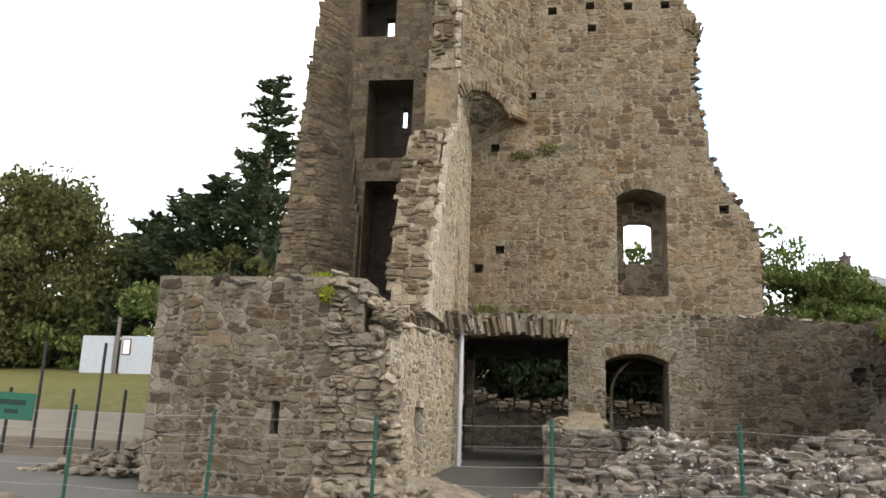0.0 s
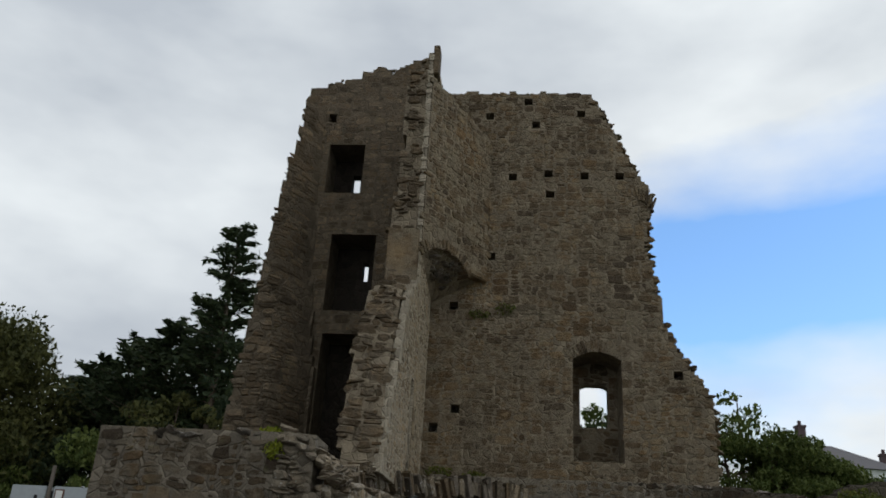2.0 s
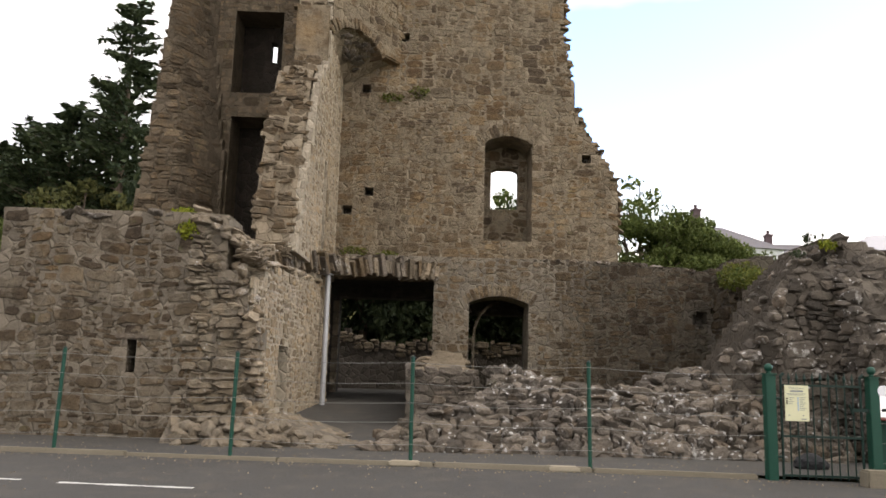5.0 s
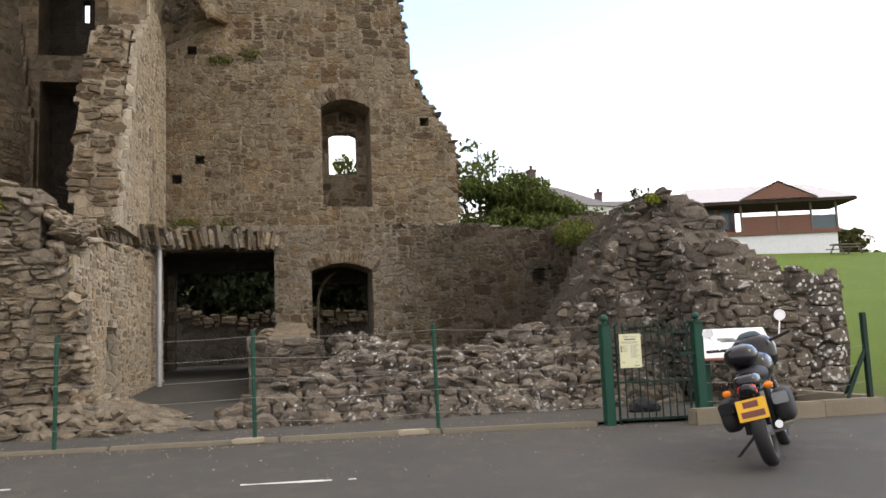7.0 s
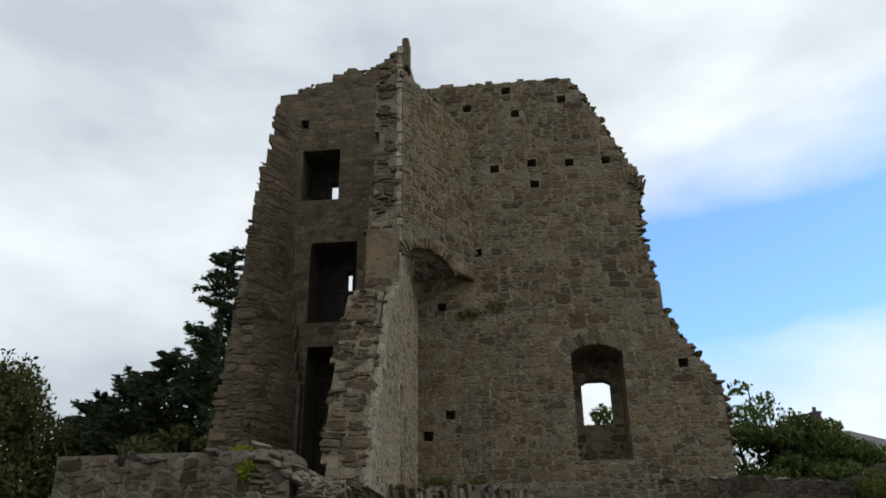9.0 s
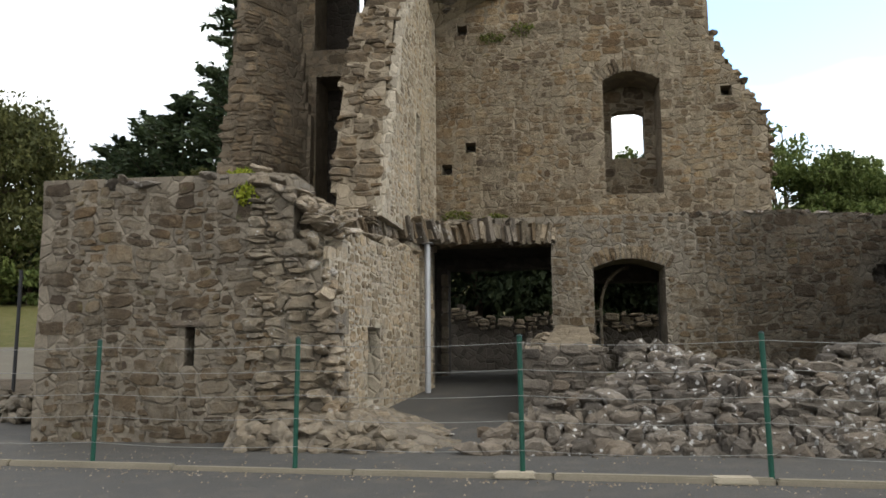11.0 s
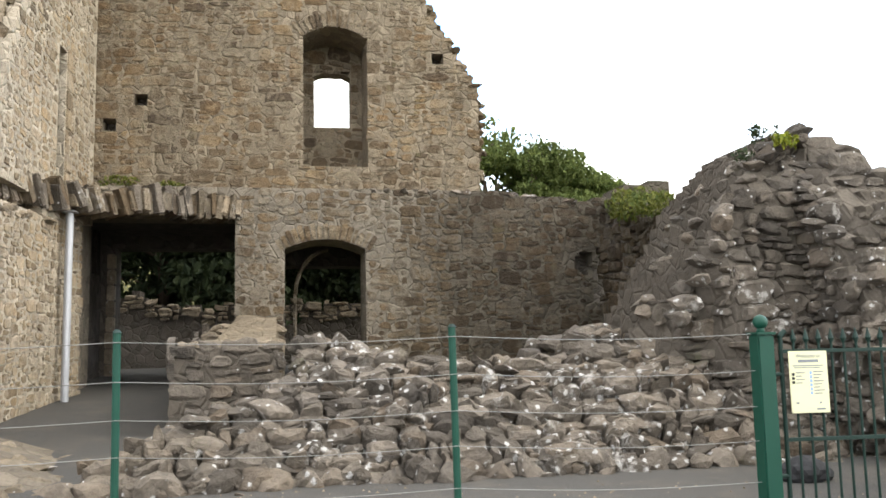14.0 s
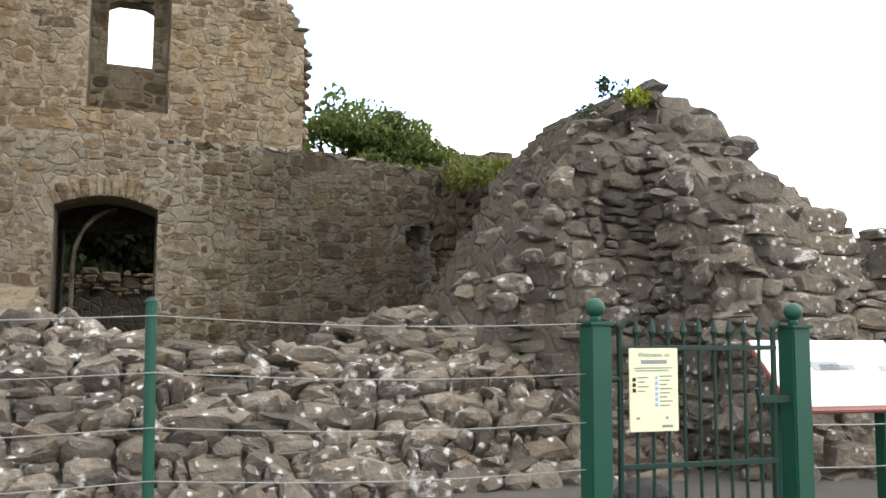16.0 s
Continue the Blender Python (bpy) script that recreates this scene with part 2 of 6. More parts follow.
# Rubble fill; its dark tone also paints shade in recesses and the chamber.
M_FILL_SHADE = mortar_material("rubble_fill", (0.07, 0.06, 0.05), (0.13, 0.115, 0.095))
M_LIME = mortar_material("lime_mortar", (0.32, 0.275, 0.2), (0.44, 0.385, 0.3))


# ---- building helpers ----
def mesh_object(name, verts, faces, material, parent=None, smooth=False, label=""):
    me = bpy.data.meshes.new(name)
    me.from_pydata(verts, [], faces)
    me.materials.append(material)
    if smooth:
        me.polygons.foreach_set("use_smooth", [True] * len(me.polygons))
    ob = new(name, me)
    if parent:
        ob.parent = parent
    if label:
        ob["label"] = label
    return ob


def part(name, bm, material, parent=None, label="", smooth=False):
    me = bpy.data.meshes.new(name)
    bm.to_mesh(me)
    bm.free()
    me.materials.append(material)
    if smooth:
        me.polygons.foreach_set("use_smooth", [True] * len(me.polygons))
    ob = new(name, me)
    if parent:
        ob.parent = parent
    if label:
        ob["label"] = label
    return ob


def box(bm, x0, y0, z0, x1, y1, z1, bevel=0.0, m=None):
    g = bmesh.ops.create_cube(bm, size=1)
    vs = g["verts"]
    t = Matrix.Translation(((x0 + x1) / 2, (y0 + y1) / 2, (z0 + z1) / 2)) @ Matrix.Diagonal((x1 - x0, y1 - y0, z1 - z0, 1))
    bmesh.ops.transform(bm, matrix=(m @ t) if m else t, verts=vs)
    if bevel:
        es = list({e for v in vs for e in v.link_edges})
        bmesh.ops.bevel(bm, geom=es, offset=bevel, segments=2, affect="EDGES")
    return bm


def tube(bm, a, b, r0, r1=None, seg=10, caps=True):
    a, b = Vector(a), Vector(b)
    d = b - a
    g = bmesh.ops.create_cone(bm, cap_ends=caps, segments=seg, radius1=r0, radius2=r0 if r1 is None else r1, depth=d.length)
    bmesh.ops.transform(bm, matrix=Matrix.Translation((a + b) / 2) @ d.to_track_quat("Z", "Y").to_matrix().to_4x4(), verts=g["verts"])
    return bm


def ball(bm, c, r, sub=2, scale=(1, 1, 1)):
    g = bmesh.ops.create_icosphere(bm, subdivisions=sub, radius=r)
    bmesh.ops.transform(bm, matrix=Matrix.Translation(c) @ Matrix.Diagonal((*scale, 1)), verts=g["verts"])
    return bm


def frame_of(origin, along, out):
    """Local axes of a wall face: u along it, d outwards, v up."""
    u, d = Vector(along).normalized(), Vector(out).normalized()
    v = u.cross(d) * -1 if u.cross(d).z < 0 else u.cross(d)
    m = Matrix.Identity(4)
    for i, a in enumerate((u, d, v)):
        m.col[i][:3] = a
    m.translation = Vector(origin)
    return m


def cells_of(u0, u1, v0, v1, w, h, rng, big=0.08, wild=0.2):
    """Random rubble: blocks of mixed length and height packed in uneven courses."""
    uw, uh = w * 0.5, h * 0.55
    nu, nv = int((u1 - u0) / uw) + 4, int((v1 - v0) / uh) + 4
    lag = rng.uniform(0, 50)
    grid = []
    for j in range(nv + 1):
        row = []
        for i in range(nu + 1):
            u, v = u0 + (i - 2) * uw, v0 + (j - 2) * uh
            v += uh * 1.1 * noise.noise((u * 0.9, v * 0.9, lag)) + uh * wild * rng.uniform(-1, 1)
            row.append((u + uw * wild * 1.3 * rng.uniform(-1, 1), v))
        grid.append(row)
    sizes = [(1, 1), (2, 1), (3, 1), (2, 2), (3, 2), (1, 2), (4, 2), (3, 3)]
    weights = [0.16, 0.25, 0.13, 0.22, 0.12, 0.05, big * 0.6, big * 0.6]
    used = [[False] * nu for _ in range(nv)]
    out = []
    for j in range(nv):
        for i in range(nu):
            if used[j][i]:
                continue
            a, b = rng.choices(sizes, weights)[0]
            b = min(b, nv - j)
            while b > 1 and any(used[j + q][i] for q in range(b)):
                b -= 1
            n = 1
            while n < a and i + n < nu and not any(used[j + q][i + n] for q in range(b)):
                n += 1
            for q in range(b):
                for p in range(n):
                    used[j + q][i + p] = True
            ring = [(i + p, j) for p in range(n)] + [(i + n, j + q) for q in range(b)] + [(i + n - p, j + b) for p in range(n)] + [(i, j + b - q) for q in range(b)]
            pts = [grid[y][x] for x, y in ring]
            if len(pts) > 4:
                corners = {(i, j), (i + n, j), (i + n, j + b), (i, j + b)}
                k, cut = len(pts), []
                for e, at in enumerate(ring):
                    p = pts[e]
                    if at in corners:
                        t = rng.uniform(0.04, 0.26)
                        for q in (pts[e - 1], pts[(e + 1) % k]):
                            p = (p[0] + (q[0] - pts[e][0]) * t, p[1] + (q[1] - pts[e][1]) * t)
                    cut.append(p)
                pts = cut
            out.append(pts)
    return out


def clip(poly, nx, ny, c):
    """The part of a polygon where nx * x + ny * y <= c."""
    out, k = [], len(poly)
    ds = [nx * p[0] + ny * p[1] - c for p in poly]
    for i in range(k):
        a, b, da, db = poly[i], poly[(i + 1) % k], ds[i], ds[(i + 1) % k]
        if da <= 0:
            out.append(a)
        if (da < 0 < db) or (db < 0 < da):
            t = da / (da - db)
            out.append((a[0] + (b[0] - a[0]) * t, a[1] + (b[1] - a[1]) * t))
    return out


def stone_geometry(poly, joint, proud, rng, soft):
    """One stone over a polygon: verts (u, d, v) and faces."""
    k = len(poly)
    cx, cy = sum(p[0] for p in poly) / k, sum(p[1] for p in poly) / k
    r = sum(math.hypot(p[0] - cx, p[1] - cy) for p in poly) / k
    if r < 0.025:
        return None
    f = max(0.5, 1 - joint * rng.uniform(0.4, 2.0) / r)
    ring = [(cx + (p[0] - cx) * f, cy + (p[1] - cy) * f) for p in poly]
    if soft and k <= 4:
        rr = []
        for i in range(k):
            a, p, b = ring[i - 1], ring[i], ring[(i + 1) % k]
            for q in (a, b):
                t = rng.uniform(0.14, 0.36)
                rr.append((p[0] + (q[0] - p[0]) * t, p[1] + (q[1] - p[1]) * t))
        ring, k = rr, 2 * k
    wob = 0.10 if soft else 0.05
    ring = [(x + rng.uniform(-wob, wob) * r, y + rng.uniform(-wob, wob) * r * 0.7) for x, y in ring]
    g = 0.42 if proud > 0.045 else 0.3
    gx, gy, pr = rng.uniform(-g, g), rng.uniform(-0.8 * g, 1.1 * g), proud * rng.uniform(0.3, 1.7)
    verts = []
    for s, d in ((1.0, -0.05), (0.95, pr * 0.6), (0.7, pr)) if proud > 0.02 else ((1.0, -0.05), (0.98, pr * 0.75), (0.86, pr)):
        for px, py in ring:
            x, y = cx + (px - cx) * s, cy + (py - cy) * s
            tilt = 1 + gx * (x - cx) / r + gy * (y - cy) / r
            verts.append((x, d if d < 0 else d * tilt + rng.uniform(-0.22, 0.22) * proud, y))
    faces = [(a * k + i, a * k + (i + 1) % k, (a + 1) * k + (i + 1) % k, (a + 1) * k + i) for a in (0, 1) for i in range(k)]
    faces.append(tuple(2 * k + i for i in range(k)))
    return verts, faces


def laid_stones(parent, m, inside, span, size, proud, material, holes=(), joint=0.014, singles=0, focus=(0, 0), bulge=None, soft=False, seed=1, name="stone", big=0.13, wild=0.2, stepped=False):
    """Facing stones over a wall face. Those nearest to focus are objects of their own; the rest is one mesh."""
    rng = random.Random(seed)
    made = []
    for poly in cells_of(*span, *size, rng, big, wild):
        if len(poly) < 3:
            continue
        cx, cy = sum(p[0] for p in poly) / len(poly), sum(p[1] for p in poly) / len(poly)
        if not (span[0] <= cx <= span[1] and span[2] <= cy <= span[3]):
            continue
        hw = 0.35 * (max(q[0] for q in poly) - min(q[0] for q in poly))
        if not (inside(cx, cy) and inside(cx - hw, cy) and inside(cx + hw, cy)):
            continue
        gone = False
        for a, b, c, d in holes:
            if a < cx < c and b < cy < d:
                gone = True
                break
            if max(p[0] for p in poly) > a and min(p[0] for p in poly) < c and max(p[1] for p in poly) > b and min(p[1] for p in poly) < d:
                gaps = [(a - cx, (1, 0, a)), (cx - c, (-1, 0, -c)), (b - cy, (0, 1, b)), (cy - d, (0, -1, -d))]
                poly = clip(poly, *max(gaps)[1])
                if len(poly) < 3:
                    gone = True
                    break
        if gone:
            continue
        g = stone_geometry(poly, joint, proud, rng, soft)
        if g:
            made.append(((cx - focus[0]) ** 2 + (cy - focus[1]) ** 2, g))
    made.sort(key=lambda e: e[0])
    allv, allf = [], []
    for i, (_, (vs, fs)) in enumerate(made):
        if stepped:
            # upright blocks set back course by course
            cu, cv = sum(p[0] for p in vs) / len(vs), sum(p[2] for p in vs) / len(vs)
            back = bulge(cu, cv)
            pts = [m @ Vector((u, d + back - (0.1 if d < 0 else 0.0), v)) for u, d, v in vs]
        else:
            pts = [m @ Vector((u, d + (bulge(u, v) if bulge else 0), v)) for u, d, v in vs]
        if i < singles:
            c = sum(pts, Vector()) / len(pts)
            ob = mesh_object(name, [p - c for p in pts], fs, material, parent)
            ob.location = c
        else:
            k = len(allv)
            allv += pts
            allf += [tuple(j + k for j in f) for f in fs]
    if allv:
        tagged(mesh_object("facing_stones", allv, allf, material, parent), kind="stuff")


def core(parent, name, m, inside, span, thick, material, holes=(), pitch=0.16, bulge=None, label=""):
    """The solid body of a wall: columns where inside() holds, with holes cut right through."""
    us = set(np.arange(span[0], span[1] + 1e-6, pitch).round(4))
    vs = set(np.arange(span[2], span[3] + 1e-6, pitch).round(4))
    for a, b, c, d in holes:
        us = {u for u in us if min(abs(u - a), abs(u - c)) > pitch * 0.3} | {a, c}
        vs = {v for v in vs if min(abs(v - b), abs(v - d)) > pitch * 0.3} | {b, d}
    us, vs = sorted(us), sorted(vs)

    def solid(i, j):
        if not (0 <= i < len(us) - 1 and 0 <= j < len(vs) - 1):
            return False
        u, v = (us[i] + us[i + 1]) / 2, (vs[j] + vs[j + 1]) / 2
        return inside(u, v) and not any(a < u < c and b < v < d for a, b, c, d in holes)

    occ = [[solid(i, j) for j in range(len(vs) - 1)] for i in range(len(us) - 1)]
    get = lambda i, j: 0 <= i < len(us) - 1 and 0 <= j < len(vs) - 1 and occ[i][j]
    verts, faces, index = [], [], {}

    def vid(i, j, k):
        key = (i, j, k)
        if key not in index:
            index[key] = len(verts)
            d = (bulge(us[i], vs[j]) if bulge else 0) if k == 0 else -thick
            verts.append(m @ Vector((us[i], d, vs[j])))
        return index[key]

    for i in range(len(us) - 1):
        for j in range(len(vs) - 1):
            if not occ[i][j]:
                continue
            q = [(i, j), (i + 1, j), (i + 1, j + 1), (i, j + 1)]
            faces.append(tuple(vid(a, b, 0) for a, b in q))
            faces.append(tuple(vid(a, b, 1) for a, b in reversed(q)))
            for (a, b), (ni, nj) in zip(((0, 1), (1, 2), (2, 3), (3, 0)), ((i, j - 1), (i + 1, j), (i, j + 1), (i - 1, j))):
                if not get(ni, nj):
                    faces.append((vid(*q[b], 0), vid(*q[a], 0), vid(*q[a], 1), vid(*q[b], 1)))
    return mesh_object(name, verts, faces, material, parent, label=label)


def wire_mesh(name, pts, r, material, parent, sides=5):
    """One thin swept strand through points."""
    verts, faces = [], []
    for p in pts:
        for j in range(sides):
            a = 2 * math.pi * j / sides
            verts.append((p[0], p[1] + r * math.cos(a), p[2] + r * math.sin(a)))
    for i in range(len(pts) - 1):
        faces += [(i * sides + j, i * sides + (j + 1) % sides, (i + 1) * sides + (j + 1) % sides, (i + 1) * sides + j) for j in range(sides)]
    return mesh_object(name, verts, faces, material, parent, smooth=True)


def profile(pairs):
    """A function through (x, y) pairs, straight between them."""
    xs, ys = [p[0] for p in pairs], [p[1] for p in pairs]
    return lambda x: float(np.interp(x, xs, ys))


def rag(x, seed=0.0, scale=1.7, amp=0.08):
    return amp * noise.noise((x * scale, seed, 0.3)) + amp * 0.6 * noise.noise((x * scale * 3.1, seed, 7.3))


def thing(name, label, category="", group="", kind="", at=(0, 0, 0)):
    ob = new(name)
    ob.location = at
    ob.empty_display_size = 0.2
    return tagged(ob, label, category, group, kind)


def rock(rng, size, rough=0.25, cuts=9):
    """Verts and faces of a lump of stone of about that size."""
    bm = bmesh.new()
    bmesh.ops.create_icosphere(bm, subdivisions=2, radius=0.5)
    off = Vector((rng.uniform(0, 50), rng.uniform(0, 50), rng.uniform(0, 50)))
    for _ in range(cuts):
        n = Vector((rng.uniform(-1, 1), rng.uniform(-1, 1), rng.uniform(-1, 1))).normalized()
        lim = rng.uniform(0.24, 0.38)
        for v in bm.verts:
            e = v.co.dot(n) - lim
            if e > 0:
                v.co -= n * e
    for v in bm.verts:
        v.co *= 1 + rough * 0.7 * noise.noise(v.co * 3.2 + off) + rough * 0.18 * rng.uniform(-1, 1)
        v.co = Vector((v.co.x * size[0], v.co.y * size[1], v.co.z * size[2]))
    vs, fs = [v.co.copy() for v in bm.verts], [tuple(v.index for v in f.verts) for f in bm.faces]
    bm.free()
    return vs, fs


def rocks(parent, spots, material, rng, singles=True, name="stone"):
    """Loose or bedded lumps at (place, size) pairs."""
    allv, allf = [], []
    for p, size in spots:
        vs, fs = rock(rng, size)
        r = Euler((rng.uniform(-0.3, 0.3), rng.uniform(-0.3, 0.3), rng.uniform(0, 6.28))).to_matrix()
        if singles:
            ob = mesh_object(name, [r @ v for v in vs], fs, material, parent)
            ob.location = p
        else:
            k = len(allv)
            allv += [r @ v + Vector(p) for v in vs]
            allf += [tuple(j + k for j in f) for f in fs]
    if allv:
        tagged(mesh_object("small_stones", allv, allf, material, parent), kind="stuff")

# ---- ground ----
def ground_z(x, y):
    """Road falling towards the viewer, level by the kerb, rising through the ruin to a bank behind."""
    z = float(np.interp(y, [-40, 0, 7, 9.6, 11.2, 16.6, 22, 26, 60, 75, 140], [-1.2, -0.42, -0.12, -0.03, 0.0, 0.40, 0.62, 0.75, 8.2, 9.2, 10]))
    right = float(np.interp(x, [6.0, 9.5], [0, 1]))
    if right > 0:
        zr = float(np.interp(y, [-40, 0, 7, 10, 13, 60, 75, 140], [-1.2, -0.42, -0.12, -0.06, 0.1, 7.4, 8.3, 9.4]))
        z = z * (1 - right) + zr * right
    left = float(np.interp(-x, [5.6, 8.5], [0, 1]))
    if left > 0:
        zl = float(np.interp(y, [-40, 0, 7, 10.5, 16, 38, 60, 140], [-1.2, -0.42, -0.1, 0.06, 0.45, 3.5, 6.5, 9]))
        z = z * (1 - left) + zl * left
    return z


def grid_sheet(name, x_lines, y_lines, height, material, label, category):
    verts = [(x, y, height(x, y)) for y in y_lines for x in x_lines]
    k = len(x_lines)
    faces = [(j * k + i, j * k + i + 1, (j + 1) * k + i + 1, (j + 1) * k + i) for j in range(len(y_lines) - 1) for i in range(k - 1)]
    return tagged(mesh_object(name, verts, faces, material, smooth=True), label, category, kind="structure")


def grass_material():
    k = Nodes("grass")
    p = k.n.new("ShaderNodeNewGeometry").outputs["Position"]
    big, mid, fine = k.noise(0.25, 4, 0.6, p), k.noise(2.5, 5, 0.65, p), k.noise(45, 5, 0.75, p)
    base = k.mix(big, (0.062, 0.07, 0.018), (0.105, 0.1, 0.03))
    base = k.mix(k.ramp(mid, [(0.42, (0, 0, 0)), (0.68, (0.75, 0.75, 0.75))]), base, (0.15, 0.12, 0.055))
    # the watered lawn past the ruin is fresher than the dry one before it
    sep = k.n.new("ShaderNodeSeparateXYZ")
    k.l.new(p, sep.inputs["Vector"])
    base = k.mix(k.ramp(k.math("MULTIPLY", k.math("SUBTRACT", sep.outputs["X"], 7.0), 0.2), [(0.0, (0, 0, 0)), (1.0, (1, 1, 1))]), base, k.mix(big, (0.075, 0.12, 0.018), (0.12, 0.17, 0.03)))
    base = k.mix(0.8, base, k.ramp(fine, [(0.3, (0.5, 0.5, 0.5)), (0.7, (1.3, 1.3, 1.3))]), "MULTIPLY")
    k.bump(fine, 0.8, 0.05)
    return k.done(base, 0.95, spec=0.1)


def asphalt_material(name, tone=1.0):
    k = Nodes(name)
    p = k.n.new("ShaderNodeNewGeometry").outputs["Position"]
    big, mid, fine = k.noise(0.45, 5, 0.6, p), k.noise(3.0, 5, 0.6, p), k.noise(110, 4, 0.75, p)
    base = k.mix(big, (0.038 * tone, 0.036 * tone, 0.032 * tone), (0.066 * tone, 0.062 * tone, 0.054 * tone))
    base = k.mix(k.ramp(mid, [(0.5, (0, 0, 0)), (0.8, (0.45, 0.45, 0.45))]), base, (0.11 * tone, 0.092 * tone, 0.068 * tone))
    base = k.mix(0.7, base, k.ramp(fine, [(0.3, (0.6, 0.6, 0.6)), (0.72, (1.35, 1.35, 1.35))]), "MULTIPLY")
    k.bump(fine, 0.6, 0.008)
    return k.done(base, 0.88, spec=0.3)


M_GRASS = grass_material()
M_ASPHALT = asphalt_material("asphalt")
M_PATH = asphalt_material("worn_path", 1.05)


def lines(*bands):
    out = []
    for a, b, n in bands:
        out += [a + (b - a) * i / n for i in range(n)]
    return out + [bands[-1][1]]


grid_sheet("ground", lines((-400, -60, 8), (-60, -8, 26), (-8, 12, 40), (12, 60, 24), (60, 400, 8)), lines((-60, 0, 12), (0, 8, 10), (8, 26, 60), (26, 80, 27), (80, 600, 12)),
           lambda x, y: ground_z(x, y) - 0.05, M_GRASS, "grassy ground rising gently towards the trees", "ground")

KERB = profile([(-30, 11.9), (-4, 10.25), (-1.77, 10.0), (0.37, 9.85), (2.45, 9.69), (4.47, 9.44), (5.6, 9.32), (30, 8.0)])


def strip_sheet(name, x_lines, near, far, rows, lift, material, label, category):
    verts, k = [], len(x_lines)
    for j in range(rows + 1):
        for x in x_lines:
            y = near(x) + (far(x) - near(x)) * j / rows
            verts.append((x, y, ground_z(x, y) + lift))
    faces = [(j * k + i, j * k + i + 1, (j + 1) * k + i + 1, (j + 1) * k + i) for j in range(rows) for i in range(k - 1)]
    return tagged(mesh_object(name, verts, faces, material, smooth=True), label, category, kind="structure")


strip_sheet("road", lines((-60, -8, 13), (-8, 12, 40), (12, 60, 12)), lambda x: -30, lambda x: KERB(x) + 0.07, 40, 0.0, M_ASPHALT, "grey worn asphalt of the road and car park", "road")
strip_sheet("pavement", lines((-14, -5.6, 10), (-5.6, 9.0, 30)), lambda x: KERB(x) + 0.06, lambda x: KERB(x) + 1.9, 6, 0.035, M_PATH, "narrow asphalt path between kerb and ruin", "path")
# the paved way into the ruin
strip_sheet("passage_floor", lines((-2.6, 1.6, 12)), lambda x: KERB(x) + 1.9, lambda x: 24.0, 24, 0.035, M_PATH, "worn grey floor of the way into the castle", "floor")


def concrete_material(name, tone=1.0):
    k = Nodes(name)
    p = k.n.new("ShaderNodeNewGeometry").outputs["Position"]
    big, fine = k.noise(1.2, 5, 0.65, p), k.noise(60, 5, 0.7, p)
    base = k.mix(big, (0.13 * tone, 0.113 * tone, 0.08 * tone), (0.235 * tone, 0.207 * tone, 0.155 * tone))
    base = k.mix(0.6, base, k.ramp(fine, [(0.3, (0.7, 0.7, 0.7)), (0.7, (1.15, 1.15, 1.15))]), "MULTIPLY")
    k.bump(fine, 0.6, 0.01)
    return k.done(base, 0.92, spec=0.2)


M_CONC = concrete_material("concrete")
M_TRACK = concrete_material("sandy_gravel", 0.62)
M_CONC_PALE = concrete_material("pale_concrete", 1.7)
kerb = thing("kerb", "weathered tan concrete kerb along the road's edge", "kerb", kind="structure")
krng = random.Random(5)
kx = -14.0
while kx < 4.3:
    ln = 1.83
    bm = bmesh.new()
    yk, yk2 = KERB(kx), KERB(kx + ln)
    box(bm, -ln / 2 + 0.003, -0.055, -0.12, ln / 2 - 0.003, 0.055, 0.045 + krng.uniform(-0.008, 0.008), 0.015,
        Matrix.Translation((kx + ln / 2, (yk + yk2) / 2, ground_z(kx + ln / 2, yk))) @ Matrix.Rotation(math.atan2(yk2 - yk, ln), 4, "Z"))
    part("kerb_stone", bm, M_CONC, kerb)
    kx += ln
for px in (0.3, 2.15):
    bm = bmesh.new()
    box(bm, -0.16, -0.1, 0.0, 0.16, 0.075, 0.058, 0.012, Matrix.Translation((px, KERB(px), ground_z(px, KERB(px)))))
    for v in bm.verts:
        v.co.x += krng.uniform(-0.03, 0.03)
    part("mortar_patch", bm, M_CONC_PALE, kerb)

# ---- the ruin: ground-floor wall ----
GY, UY = 17.98, 18.42
lower = thing("wall_lower", "stone ground-floor castle wall, damp and dark at one end", "wall", kind="structure")
m = frame_of((0, GY, 0), (1, 0, 0), (0, -1, 0))
low_top = profile([(-2.6, 3.62), (0.7, 3.66), (4.8, 3.68), (5.6, 3.62), (6.5, 3.52), (6.9, 3.6), (7.5, 3.85), (8.2, 3.9)])
low_in = lambda u, v: v < low_top(u) + rag(u, 1.0, 2.5, 0.05) and ((u - 7.2) / 0.5) ** 2 + ((v - 2.1) / 0.85) ** 2 > 1 + 0.5 * noise.noise((u * 3, v * 3, 1)) and ((u - 6.55) / 0.17) ** 2 + ((v - 2.45) / 0.2) ** 2 > 1
low_holes = [(-1.72, -0.5, 0.65, 3.22), (1.43, -0.5, 2.74, 2.86)]
core(lower, "wall_body", m, low_in, (-2.6, 8.2, 0.0, 4.0), 0.95, M_MORTAR_DAMP, low_holes, pitch=0.08)
laid_stones(lower, m, lambda u, v: low_in(u, v) and not (v > 3.2 and u < 0.7) and not (1.3 < u < 2.9 and 2.6 < v < 3.1), (-0.2, 7.9, 0.25, 4.0), (0.26, 0.145), 0.016, M_DAMP, low_holes, 0.016, soft=True, singles=260, focus=(2.6, 1.8), seed=3)


